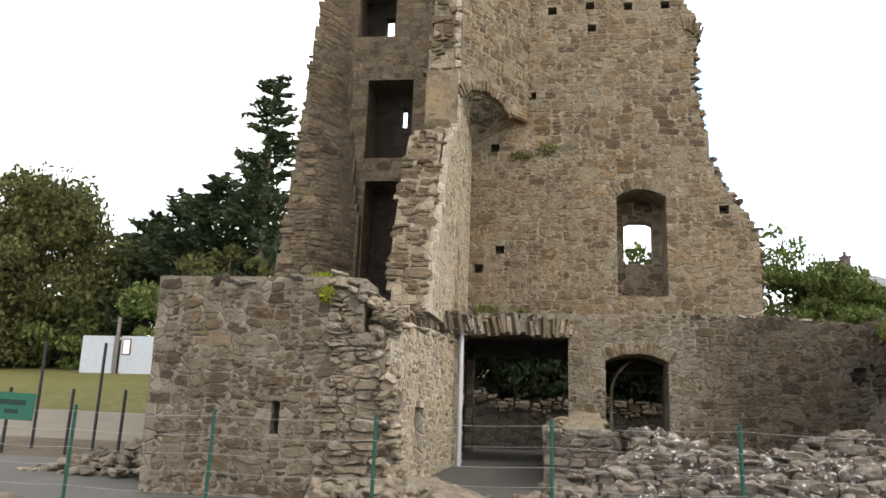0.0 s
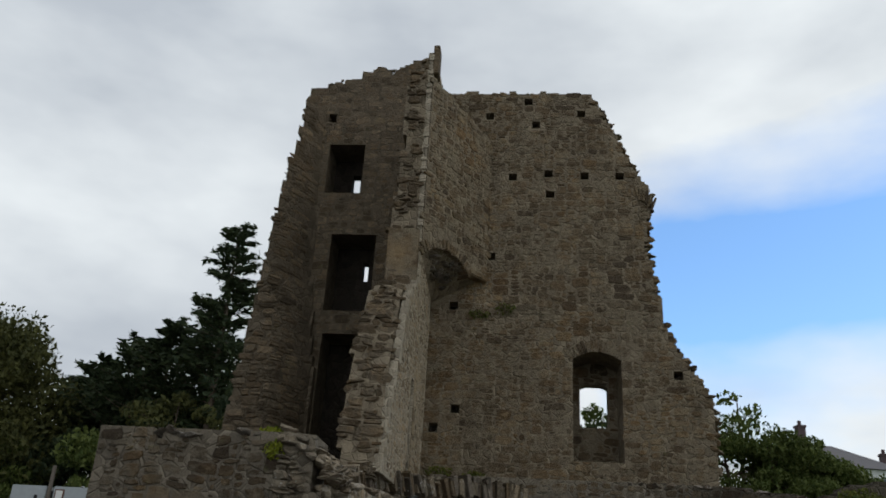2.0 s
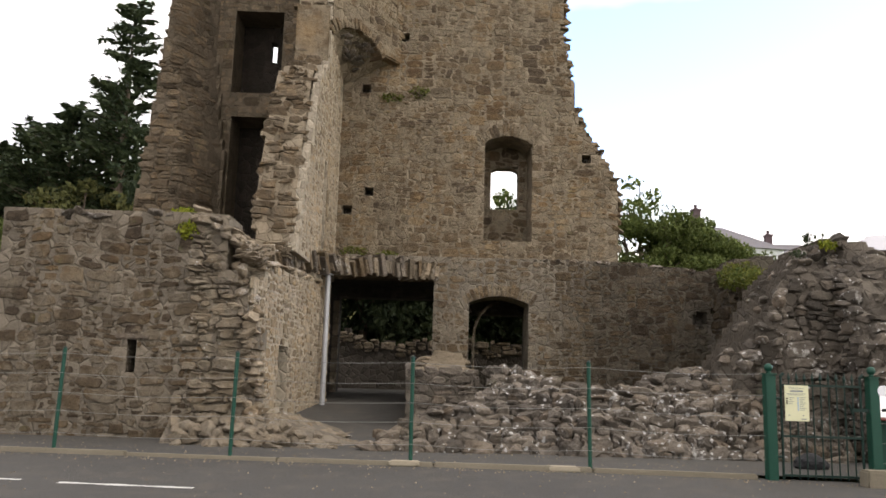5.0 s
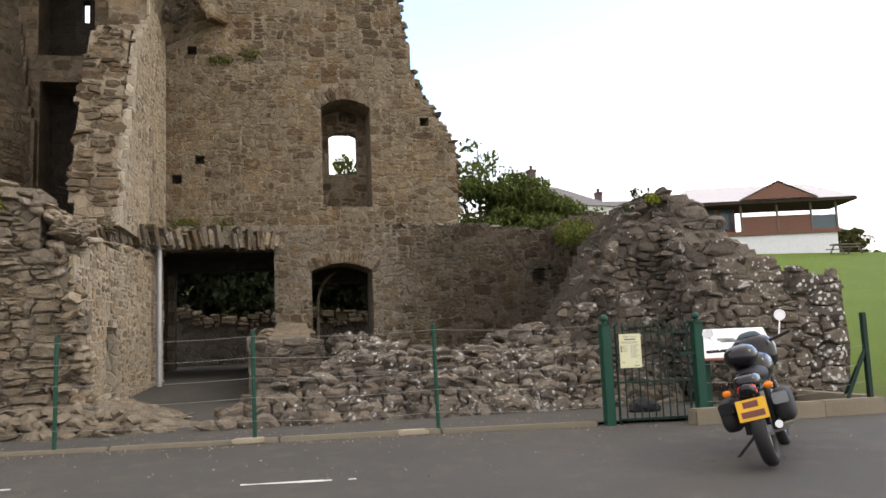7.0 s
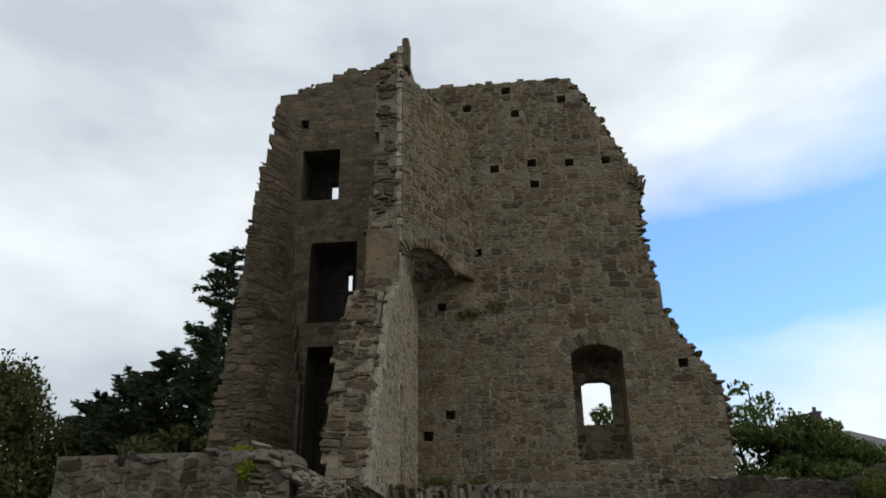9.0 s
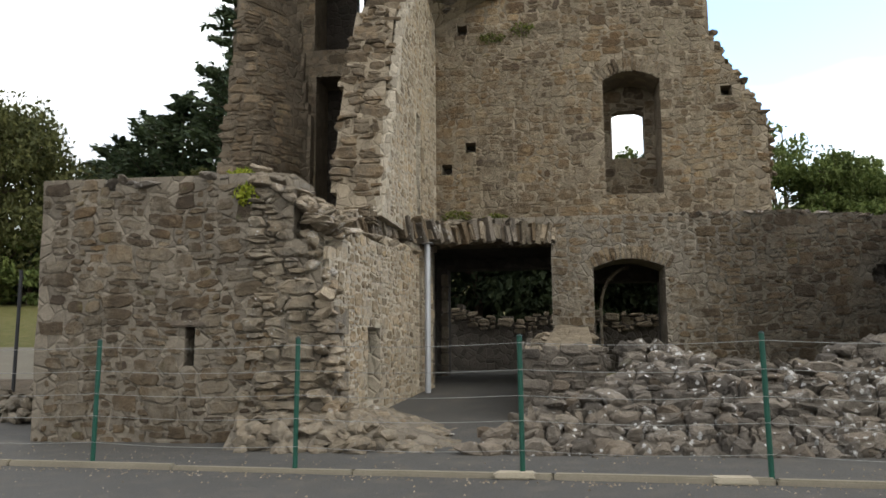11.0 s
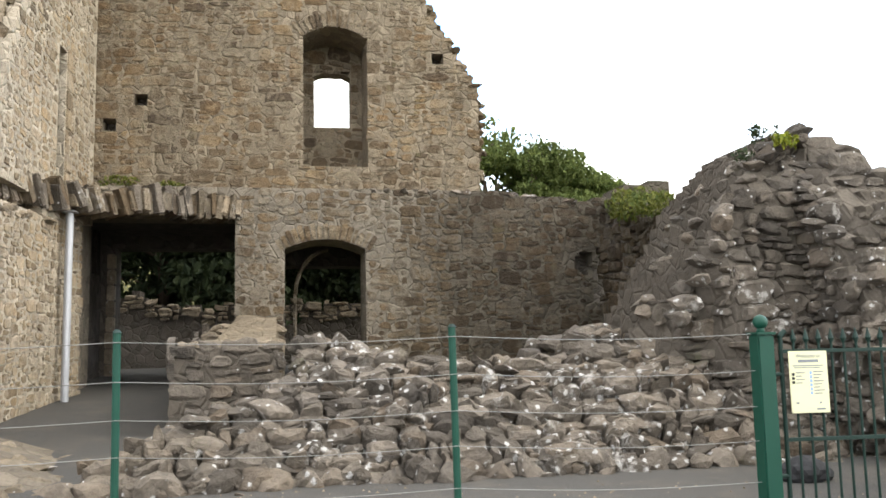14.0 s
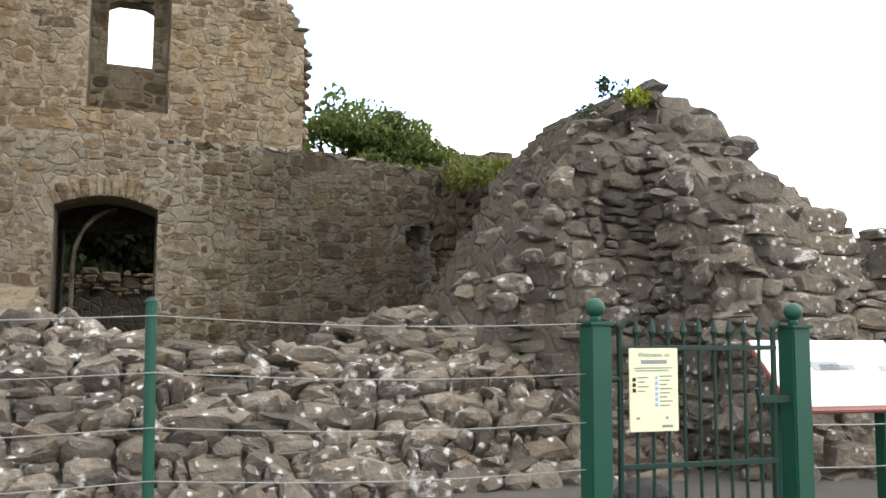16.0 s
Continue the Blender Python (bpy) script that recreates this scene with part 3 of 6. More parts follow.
def arch_fill(parent, m, u0, u1, v_spring, rise, v_top, d0, d1, material, name="spandrel"):
    """Masonry between a flat segment arch and the square head above it."""
    n, verts, faces = 12, [], []
    for i in range(n + 1):
        t = -1 + 2 * i / n
        u = u0 + (u1 - u0) * i / n
        low = v_spring + rise * (1 - t * t)
        for d in (d0, d1):
            verts += [m @ Vector((u, d, low)), m @ Vector((u, d, v_top))]
    for i in range(n):
        a, b = 4 * i, 4 * i + 4
        faces += [(a, b, b + 1, a + 1), (a + 2, a + 3, b + 3, b + 2), (a, a + 2, b + 2, b)]
    return mesh_object(name, verts, faces, material, parent)


def voussoirs(parent, m, u0, u1, v_spring, rise, height, count, d0, d1, material, rng, name="voussoir"):
    """Thin stones set on edge round an arch head."""
    c = (u0 + u1) / 2
    half = (u1 - u0) / 2
    R = (half * half + rise * rise) / (2 * rise)
    vc = v_spring + rise - R
    a_max = math.asin(min(1, half / R)) + 0.06
    for i in range(count):
        a = -a_max + 2 * a_max * (i + 0.5) / count
        wd = 2 * a_max / count * R * 0.5 * rng.uniform(0.75, 0.95)
        hh = height * rng.uniform(0.75, 1.15)
        bm = bmesh.new()
        box(bm, -wd, -d1, 0.0, wd, -(d0 + rng.uniform(-0.015, 0.02)), hh, 0.012)
        for v in bm.verts:
            v.co.x *= 1 + 0.25 * v.co.z / max(hh, 0.1) + rng.uniform(-0.1, 0.1)
        # local x along u, -y outwards, z radial
        loc = Matrix(((math.cos(a), 0, math.sin(a), c + R * math.sin(a)), (0, -1, 0, 0), (-math.sin(a), 0, math.cos(a), vc + R * math.cos(a)), (0, 0, 0, 1)))
        bmesh.ops.transform(bm, matrix=m @ loc, verts=bm.verts)
        part(name, bm, material, parent)


rng = random.Random(11)
rocks(lower, [((u, GY + rng.uniform(-0.02, 0.7), low_top(u) - 0.02), (rng.uniform(0.14, 0.34), rng.uniform(0.16, 0.3), rng.uniform(0.07, 0.15))) for u in (rng.uniform(2.8, 6.6) for _ in range(70))], M_GREY, rng, name="coping_stone")
# Dark sheet behind the hollow paints its shade.
bm = bmesh.new()
box(bm, 6.2, GY + 0.3, 1.0, 7.9, GY + 0.9, 3.2)
part("hollow_shade_back", bm, M_FILL_SHADE, lower)
arch_fill(lower, m, 1.43, 2.74, 2.68, 0.16, 2.88, 0.0, -0.95, M_MORTAR_DAMP)
voussoirs(lower, m, 1.43, 2.74, 2.68, 0.16, 0.26, 17, 0.02, -0.4, M_TAN, rng)

# chamber behind: side walls, inner wall with a pointed doorway, vault
chamber = thing("chamber", "dark vaulted chamber behind the castle's openings", "room", kind="structure")
# All in the dark fill, so the room's shade is partly colour.
mb = frame_of((0, 21.2, 0), (1, 0, 0), (0, -1, 0))
core(chamber, "inner_wall", mb, lambda u, v: v < 3.5, (-3.4, 8.0, 0.2, 3.5), 0.6, M_FILL_SHADE, [(-1.75, 0.0, 0.72, 3.05), (1.35, 0.0, 3.05, 2.7)])
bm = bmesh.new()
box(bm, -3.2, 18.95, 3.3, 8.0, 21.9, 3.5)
part("vault", bm, M_FILL_SHADE, chamber)
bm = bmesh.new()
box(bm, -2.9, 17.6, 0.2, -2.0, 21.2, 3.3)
part("side_wall", bm, M_FILL_SHADE, chamber)
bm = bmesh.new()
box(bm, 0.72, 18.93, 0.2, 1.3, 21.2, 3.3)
part("pier", bm, M_FILL_SHADE, chamber)
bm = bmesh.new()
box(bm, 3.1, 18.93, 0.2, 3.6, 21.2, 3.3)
part("side_wall", bm, M_FILL_SHADE, chamber)

# Jamb blocks of pale stone, standing in for its bright edge.
bm = bmesh.new()
for i in range(8):
    box(bm, -1.9 + rng.uniform(-0.02, 0.02), 21.12, 0.55 + 0.3 * i, -1.74, 21.3, 0.84 + 0.3 * i, 0.02)
tagged(part("jamb", bm, M_BANK, chamber), kind="stuff")
# Thin pale tube draws the lit edge of the inner arch.
lit_edge = [(1.62, 19.3, 0.6 + 0.2 * i) for i in range(8)] + [(1.62 + 0.62 * (1 - math.cos(a)), 19.3, 2.0 + 0.82 * math.sin(a)) for a in (0.25, 0.5, 0.75, 1.0, 1.25, 1.5)]
bm = bmesh.new()
for p, q2 in zip(lit_edge, lit_edge[1:]):
    tube(bm, p, q2, 0.035, seg=6)
part("arch_rib", bm, M_BANK, chamber)

# far broken wall seen through the openings
far = thing("ruined_wall", "low ragged stone wall seen through the dark chamber", "wall", kind="structure")
mf = frame_of((0, 23.4, 0), (1, 0, 0), (0, -1, 0))
far_top = lambda u: 2.15 + rag(u, 4.0, 1.3, 0.22) + (0.25 if u < -1.6 else 0)
core(far, "wall_body", mf, lambda u, v: v < far_top(u) - 0.1, (-5, 6, 0.3, 2.9), 0.7, M_FILL_SHADE)
laid_stones(far, mf, lambda u, v: far_top(u) - 0.42 + rag(u, 44, 3, 0.12) < v < far_top(u), (-3.2, 4.2, 1.2, 2.9), (0.3, 0.13), 0.05, M_BANK, soft=True, seed=8)

# ---- the tower ----
tower = thing("tower", "tall ruined stone tower with ragged broken edges", "tower", kind="structure")
mu = frame_of((0, UY, 0), (1, 0, 0), (0, -1, 0))
EDGE = profile([(3.5, 4.95), (5.2, 4.95), (5.6, 4.92), (6.1, 4.68), (6.5, 4.4), (6.9, 4.12), (7.2, 4.02), (8.13, 3.84), (9.1, 3.66), (10.0, 3.7), (10.3, 3.66), (10.5, 3.84), (10.8, 3.78), (11.2, 3.56), (11.9, 3.22), (12.9, 2.8), (13.4, 2.5), (13.8, 2.3)])
up_in = lambda u, v: u < EDGE(v) + rag(v, 2.0, 2.2, 0.07) and v < 13.72 + rag(u, 3.0, 2.0, 0.06)
PUT = 0.17
putlogs = [(-0.9, 5.19), (-1.38, 4.75), (2.02, 13.03), (-0.35, 12.95), (0.28, 11.15), (1.18, 11.25), (2.08, 11.2), (2.95, 11.2), (1.22, 10.66), (-0.2, 8.95), (4.1, 6.12), (0.85, 12.7), (-1.05, 7.65), (0.65, 13.4)]
up_holes = [(1.74, 4.15, 2.82, 6.66)] + [(a - PUT / 2 - 0.02, b - PUT / 2, a + PUT / 2 + 0.02, b + PUT / 2 + 0.03) for a, b in putlogs]
core(tower, "wall_body", mu, lambda u, v: up_in(u + 0.12, v + 0.04), (-2.2, 5.2, 3.4, 13.9), 1.35, M_MORTAR, up_holes, pitch=0.09)
ergng = random.Random(71)
spots = []
for i in range(270):
    v = ergng.uniform(3.8, 13.6)
    spots.append(((EDGE(v) - 0.14 + ergng.uniform(-0.06, 0.08), UY + (ergng.uniform(0.06, 0.3) if i % 2 else ergng.uniform(0.2, 1.2)), v), (ergng.uniform(0.2, 0.36), ergng.uniform(0.2, 0.4), ergng.uniform(0.1, 0.2))))
for i in range(60):
    spots.append(((ergng.uniform(-1.4, 2.3), UY + ergng.uniform(0.1, 1.2), 13.66), (ergng.uniform(0.2, 0.4), ergng.uniform(0.2, 0.4), ergng.uniform(0.1, 0.2))))
rocks(tower, spots, M_TAN, ergng, name="edge_stone")
# Dark blocks behind the putlog holes put their shade into colour.
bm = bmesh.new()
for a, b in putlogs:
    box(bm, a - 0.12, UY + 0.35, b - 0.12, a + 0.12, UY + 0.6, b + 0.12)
part("hole_shade_backs", bm, M_FILL_SHADE, tower)
laid_stones(tower, mu, lambda u, v: up_in(u + 0.1, v + 0.05) and not (1.6 < u < 2.96 and 6.5 < v < 6.95), (-1.9, 5.4, 3.5, 14.0), (0.27, 0.145), 0.013, M_TAN, up_holes, 0.016, soft=True, singles=240, focus=(2.2, 4.2), seed=5)
for i in range(6):
    bm = bmesh.new()
    box(bm, -0.028, -0.06, -0.19, 0.028, 0.5, 0.19, 0.012, Matrix.Translation((3.36 + 0.075 * i, UY, 10.72 - 0.012 * i * i)) @ Matrix.Rotation(radians(-14 + 7 * i), 4, "Y"))
    part("springer_stone", bm, M_TAN, tower)
arch_fill(tower, mu, 1.74, 2.82, 6.45, 0.18, 6.68, 0.0, -1.0, M_MORTAR)
voussoirs(tower, mu, 1.74, 2.82, 6.45, 0.18, 0.3, 15, 0.02, -0.4, M_TAN, rng)
# back of the window recess with its small light
mi = frame_of((0, UY + 1.0, 0), (1, 0, 0), (0, -1, 0))
core(tower, "window_back", mi, lambda u, v: True, (1.6, 2.95, 4.0, 6.75), 0.33, M_MORTAR, [(1.97, 5.1, 2.63, 6.12)])
laid_stones(tower, mi, lambda u, v: True, (1.75, 2.8, 4.15, 6.6), (0.3, 0.16), 0.02, M_TAN, [(1.97, 5.1, 2.63, 6.12)], seed=6)
arch_fill(tower, mi, 1.97, 2.63, 6.05, 0.1, 6.16, 0.0, -0.33, M_MORTAR)

# cross wall, broken off towards the viewer
LEFT = profile([(3.01, -2.62), (3.76, -2.65), (5.28, -2.72), (6.28, -2.7), (7.02, -2.64), (7.6, -2.5), (8.8, -2.5), (10.6, -2.34), (12.7, -2.35), (13.3, -2.1), (13.7, -1.75)])
mc = frame_of((0, 16.5, 0), (1, 0, 0), (0, -1, 0))
slope = profile([(3.0, 2.5), (3.35, 2.38), (4.9, 1.8), (6.6, 1.05), (7.1, 0.75), (7.35, 0.25), (7.6, 0.0), (14, 0.0)])
END = profile([(3.0, -1.86), (7.1, -1.79), (7.6, -1.75), (14, -1.73)])
cross_bulge = lambda u, v: slope(v) + 0.12 * noise.noise((u * 2.1, v * 1.6, 1.0))
cross_in = lambda u, v: LEFT(v) + rag(v, 6.0, 2.0, 0.08) < u < END(v) and v < 13.62 + rag(u, 5, 2, 0.05)
core(tower, "cross_wall_body", mc, lambda u, v: cross_in(u - 0.08, v + 0.08) and u < END(v) - 0.07, (-3.3, -1.7, 3.0, 13.8), 2.6, M_MORTAR, bulge=cross_bulge, pitch=0.1)
laid_stones(tower, mc, cross_in, (-3.4, -1.6, 3.0, 13.9), (0.29, 0.15), 0.05, M_BROKEN, stepped=True, joint=0.006, big=0.12, wild=0.3, bulge=cross_bulge, singles=150, focus=(-2.2, 4.5), seed=7, name="broken_stone")
bm = bmesh.new()
box(bm, -2.42, 16.4, 7.42, -1.72, 16.8, 8.75, 0.025)
for v in bm.verts:
    v.co += Vector((1, 1, 1)) * 0.02 * noise.noise(v.co * 5)
part("dressed_block", bm, M_TAN, tower)
ms = frame_of((-1.61 - 18.22 * 0.0415, 0, 0), (0.0415, 1, 0), (1, -0.0415, 0))
side_in = lambda u, v: 16.5 - slope(v) + 0.03 + rag(v, 19, 4, 0.05) < u < 18.46 and v < 13.6
side_holes = [(16.5, 3.3, 16.84, 5.4)]
# Near-black plate puts the slot's shade into its back.
bm = bmesh.new()
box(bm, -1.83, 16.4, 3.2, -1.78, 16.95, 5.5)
part("slot_shade_back", bm, M_RECESS_SHADE, tower)
core(tower, "plaster", ms, side_in, (13.9, 18.5, 3.1, 13.6), 0.14, M_LIME, side_holes, pitch=0.08)
laid_stones(tower, ms, side_in, (13.9, 18.5, 3.2, 13.7), (0.22, 0.12), 0.008, M_WARM, side_holes, 0.026, soft=True, seed=9)

# diagonal wall carried on a small arch across the corner
da, db = Vector((-1.66, 16.5, 0)), Vector((-0.26, 18.42, 0))
dl = (db - da).length
md = frame_of(da, db - da, (db.y - da.y, -(db.x - da.x), 0))
def arch_line(u):
    return 8.22 + 0.33 * math.sqrt(max(0.0, 1 - ((u - 0.85) / 0.78) ** 2))


dia_in = lambda u, v: v > arch_line(u) + (0.14 if u > 1.63 else 0.0) and v < 12.85 - 0.3 * u + rag(u, 8, 3, 0.05)
core(tower, "diagonal_wall", md, dia_in, (0.0, dl, 7.6, 12.9), 0.3, M_MORTAR, pitch=0.07)
laid_stones(tower, md, lambda u, v: dia_in(u, v) and (u > 1.85 or v > arch_line(u) + 0.24), (0.0, dl, 7.7, 12.9), (0.26, 0.15), 0.012, M_TAN, soft=True, seed=10)
voussoirs(tower, md, 0.08, 1.62, 8.2, 0.34, 0.24, 17, 0.02, -0.4, M_TAN, rng)
bm = bmesh.new()
box(bm, dl - 0.72, -0.4, 8.26, dl - 0.04, 0.035, 8.42, 0.03, md)
part("corbel", bm, M_TAN, tower)
# the little vault behind the arch narrows down into the corner
apex = Vector((-1.62, 18.4, 7.75))
fan, ff = [apex], []
for i in range(17):
    u = 0.02 + (dl - 0.1) * i / 16
    rim = md @ Vector((u, -0.05, arch_line(min(u, 1.6)) + 0.03))
    for t in (0.33, 0.66, 1.0):
        p = apex.lerp(rim, t)
        fan.append(p + Vector((0, 0, 0.07 * noise.noise(p * 4))))
for i in range(16):
    a, b = 1 + 3 * i, 4 + 3 * i
    ff += [(0, b, a), (a, b, b + 1, a + 1), (a + 1, b + 1, b + 2, a + 2)]
mesh_object("squinch_vault", fan, ff, M_MORTAR, tower)
crng = random.Random(81)
spots = []
for i in range(26):
    u, t = crng.uniform(0.2, 1.55), crng.uniform(0.35, 0.9)
    spots.append((apex.lerp(md @ Vector((u, -0.05, arch_line(u) + 0.03)), t), (crng.uniform(0.25, 0.5), crng.uniform(0.15, 0.3), crng.uniform(0.07, 0.13))))
rocks(tower, spots, M_GREY, crng, name="vault_stone")
bm = bmesh.new()
box(bm, -1.7, 16.48, 12.95, -1.55, 16.9, 13.78, 0.02)
part("upright_slab", bm, M_BROKEN, tower)
# tan jamb stones of the dark-backed slot in the cross wall
z = 3.5
while z < 5.35:
    bm = bmesh.new()
    hh = crng.uniform(0.16, 0.3)
    box(bm, -1.82, 16.85, z, -1.645 + crng.uniform(-0.015, 0.015), 16.85 + crng.uniform(0.2, 0.34), z + hh - 0.012, 0.012)
    part("jamb_stone", bm, M_WARM, tower)
    z += hh

# left turret: inner wall with deep recesses, and its ragged outer end
mt = frame_of((0, 19.4, 0), (1, 0, 0), (0, -1, 0))
tt = profile([(-5.6, 14.5), (-5.35, 14.66), (-4.3, 14.9), (-3.7, 15.25), (-3.1, 15.2), (-2.4, 15.65), (-1.9, 15.6)])
tur_in = lambda u, v: v < tt(u) + rag(u, 9, 3, 0.08)
tur_holes = [(-4.8, 11.16, -3.8, 12.66), (-4.45, 7.81, -3.26, 9.93), (-4.4, 2.5, -2.9, 7.2), (-4.92, 13.38, -4.7, 13.64)]
core(tower, "turret_wall", mt, lambda u, v: tur_in(u, v + 0.1), (-5.55, -2.25, 3.0, 15.6), 0.95, M_TURRET, tur_holes)
laid_stones(tower, mt, tur_in, (-5.5, -2.3, 3.2, 15.7), (0.3, 0.16), 0.006, M_BROKEN, tur_holes, 0.022, soft=True, seed=12)
mt2 = frame_of((0, 20.36, 0), (1, 0, 0), (0, -1, 0))
# Near-black back wall paints the deep shade of the turret recesses.
core(tower, "turret_back", mt2, lambda u, v: v < 14.2, (-5.6, -1.9, 2.5, 14.2), 0.3, M_RECESS_SHADE, [(-4.28, 11.6, -4.04, 12.2), (-3.73, 8.98, -3.57, 9.52)])
RIGHT = profile([(3, -4.45), (4.63, -4.48), (6.13, -4.51), (6.88, -4.64), (8.6, -4.85), (10.5, -4.94), (13.4, -4.98), (14.4, -5.05)])
OUT = profile([(3, -6.3), (4.63, -6.13), (6.35, -6.0), (7.63, -5.9), (9.24, -5.78), (11.7, -5.6), (13.8, -5.46)])
ml = frame_of((0, 18.2, 0), (1, 0, 0), (0, -1, 0))
end_in = lambda u, v: OUT(v) + rag(v, 12, 2, 0.06) < u < RIGHT(v) + rag(v, 13, 2, 0.03) and v < 13.75 + rag(u, 3, 3, 0.1)
end_bulge = lambda u, v: 0.12 * noise.noise((u * 1.7, v * 1.2, 5)) + profile([(3, 0.3), (7, 0.05), (13, -0.2)])(v) - 1.1 * max(0.0, min(1.0, (u - RIGHT(v) + 0.75) / 0.75)) ** 1.5
core(tower, "turret_end", ml, lambda u, v: end_in(u - 0.06, v + 0.1), (-6.4, -4.2, 2.5, 14.0), 2.4, M_TURRET, bulge=end_bulge, pitch=0.07)
laid_stones(tower, ml, end_in, (-6.5, -4.1, 2.6, 14.0), (0.3, 0.16), 0.03, M_BROKEN, joint=0.01, big=0.12, wild=0.28, bulge=end_bulge, seed=13, name="broken_stone")

# ---- front building ----
front = thing("wall_front", "broken front wall of brown rubble stone with an arrow slit", "wall", kind="structure")
m = frame_of((0, 11.7, 0), (1, 0, 0), (0, -1, 0))
FEDGE = profile([(0, -1.85), (0.6, -1.95), (1.3, -2.0), (1.8, -2.05), (2.5, -2.3), (2.9, -2.4), (3.3, -2.55)])
fr_in = lambda u, v: u < FEDGE(v) + rag(v, 15, 3, 0.1) and v < 3.2 + rag(u, 16, 2, 0.05) and u > -5.58 + rag(v, 17, 3, 0.03)
slit = [(-3.68, 0.96, -3.55, 1.42)]
fr_bulge = lambda u, v: 0.05 * noise.noise((u * 1.2, v * 1.2, 2)) - max(0, u + 2.7) * 0.35
core(front, "wall_body", m, fr_in, (-5.6, -1.7, -0.1, 3.3), 0.95, M_MORTAR_FRONT, slit, bulge=fr_bulge)
laid_stones(front, m, lambda u, v: fr_in(u, v) and u < -2.6 + 0.3 * noise.noise((v * 1.5, 2, 2)), (-5.6, -1.7, -0.05, 3.35), (0.25, 0.15), 0.02, M_FRONT, slit, 0.022, soft=True, big=0.06, singles=300, focus=(-2.4, 1.4), bulge=fr_bulge, seed=14)
laid_stones(front, m, lambda u, v: fr_in(u, v) and u > -3.0 + 0.3 * noise.noise((v * 1.5, 2, 2)), (-3.3, -1.6, -0.05, 3.3), (0.24, 0.12), 0.075, M_RAW, joint=0.004, wild=0.32, singles=120, focus=(-2.2, 1.4), bulge=fr_bulge, soft=True, seed=41, name="broken_stone")
qrng = random.Random(43)
spots = [((qrng.uniform(-5.5, -2.6), 11.7 + qrng.uniform(0.0, 0.8), 3.19 + qrng.uniform(-0.03, 0.03)), (qrng.uniform(0.18, 0.42), qrng.uniform(0.18, 0.34), qrng.uniform(0.08, 0.17))) for _ in range(70)]
rocks(front, spots, M_GREY, qrng, name="coping_stone")
# torn end of the wall: a stepped slope on top and a ragged upright edge
spots = []
for i in range(130):
    t = qrng.random()
    spots.append(((-2.85 + 0.8 * t, qrng.uniform(11.72, 12.75), 3.26 - 0.6 * t ** 1.5 + qrng.uniform(-0.08, 0.05)), (qrng.uniform(0.2, 0.5), qrng.uniform(0.16, 0.36), qrng.uniform(0.07, 0.17))))
for i in range(110):
    v = qrng.uniform(0.25, 2.55)
    spots.append(((FEDGE(v) - 0.02 + qrng.uniform(-0.14, 0.1), qrng.uniform(11.82, 12.25), v), (qrng.uniform(0.18, 0.44), qrng.uniform(0.16, 0.34), qrng.uniform(0.08, 0.2))))
# Paler copy of the torn face's stone: bright light put into its colour.
rocks(front, spots, M_BANK, qrng, name="broken_stone")
bm = bmesh.new()
box(bm, -3.85, 11.64, 1.42, -3.36, 12.0, 1.5, 0.02)
part("slit_lintel", bm, M_GREY, front)
# Dark block gives the slit its shade as colour.
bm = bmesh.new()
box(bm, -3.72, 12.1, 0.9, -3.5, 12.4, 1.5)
part("slit_shade_back", bm, M_FILL_SHADE, front)
bm = bmesh.new()
box(bm, -5.5, 12.6, 0.0, -4.7, 17.2, 3.05)
part("side_body", bm, M_MORTAR_FRONT, front)

side = thing("wall_side", "sunlit side wall of pale mortared rubble stone", "wall", kind="structure")
a, b = Vector((-2.06, 12.0, 0)), Vector((-1.56, 17.6, 0))
m = frame_of(a, b - a, (b.y - a.y, -(b.x - a.x), 0))
SL = (b - a).length
stop = profile([(0, 2.3), (0.6, 2.5), (1.0, 2.66), (3.4, 2.88), (5.2, 3.08), (6, 3.1)])
sd_in = lambda u, v: v < stop(u) + rag(u, 18, 3, 0.05)
niche = [(1.68, 0.45, 2.28, 1.47)]
core(side, "wall_body", m, sd_in, (0.15, SL, 0.0, 3.3), 0.9, M_LIME, niche)
laid_stones(side, m, sd_in, (0.15, SL, 0.2, 3.2), (0.19, 0.115), 0.012, M_WARM, niche, 0.018, soft=True, singles=220, focus=(1.5, 1.5), seed=19)
# Darker than the wall's mortar: the niche's shade is in this colour.
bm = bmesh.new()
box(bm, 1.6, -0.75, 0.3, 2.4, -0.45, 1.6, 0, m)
part("niche_shade_back", bm, M_FILL_SHADE, side)

srng = random.Random(51)
spots = []
for i in range(150):
    t = srng.random()
    y = 12.1 + 4.2 * t
    x = -2.02 + 0.09 * (y - 12) - srng.uniform(0.08, 0.9)
    z = 2.42 + 0.16 * (y - 12) ** 0.5 + (1.0 - 0.55 * t) * min(0.75, max(0.0, -x - 1.95 + 0.09 * (y - 12)))
    spots.append(((x, y, min(z, 3.22)), (srng.uniform(0.2, 0.45), srng.uniform(0.2, 0.4), srng.uniform(0.08, 0.18))))
rocks(side, spots, M_BANK, srng)

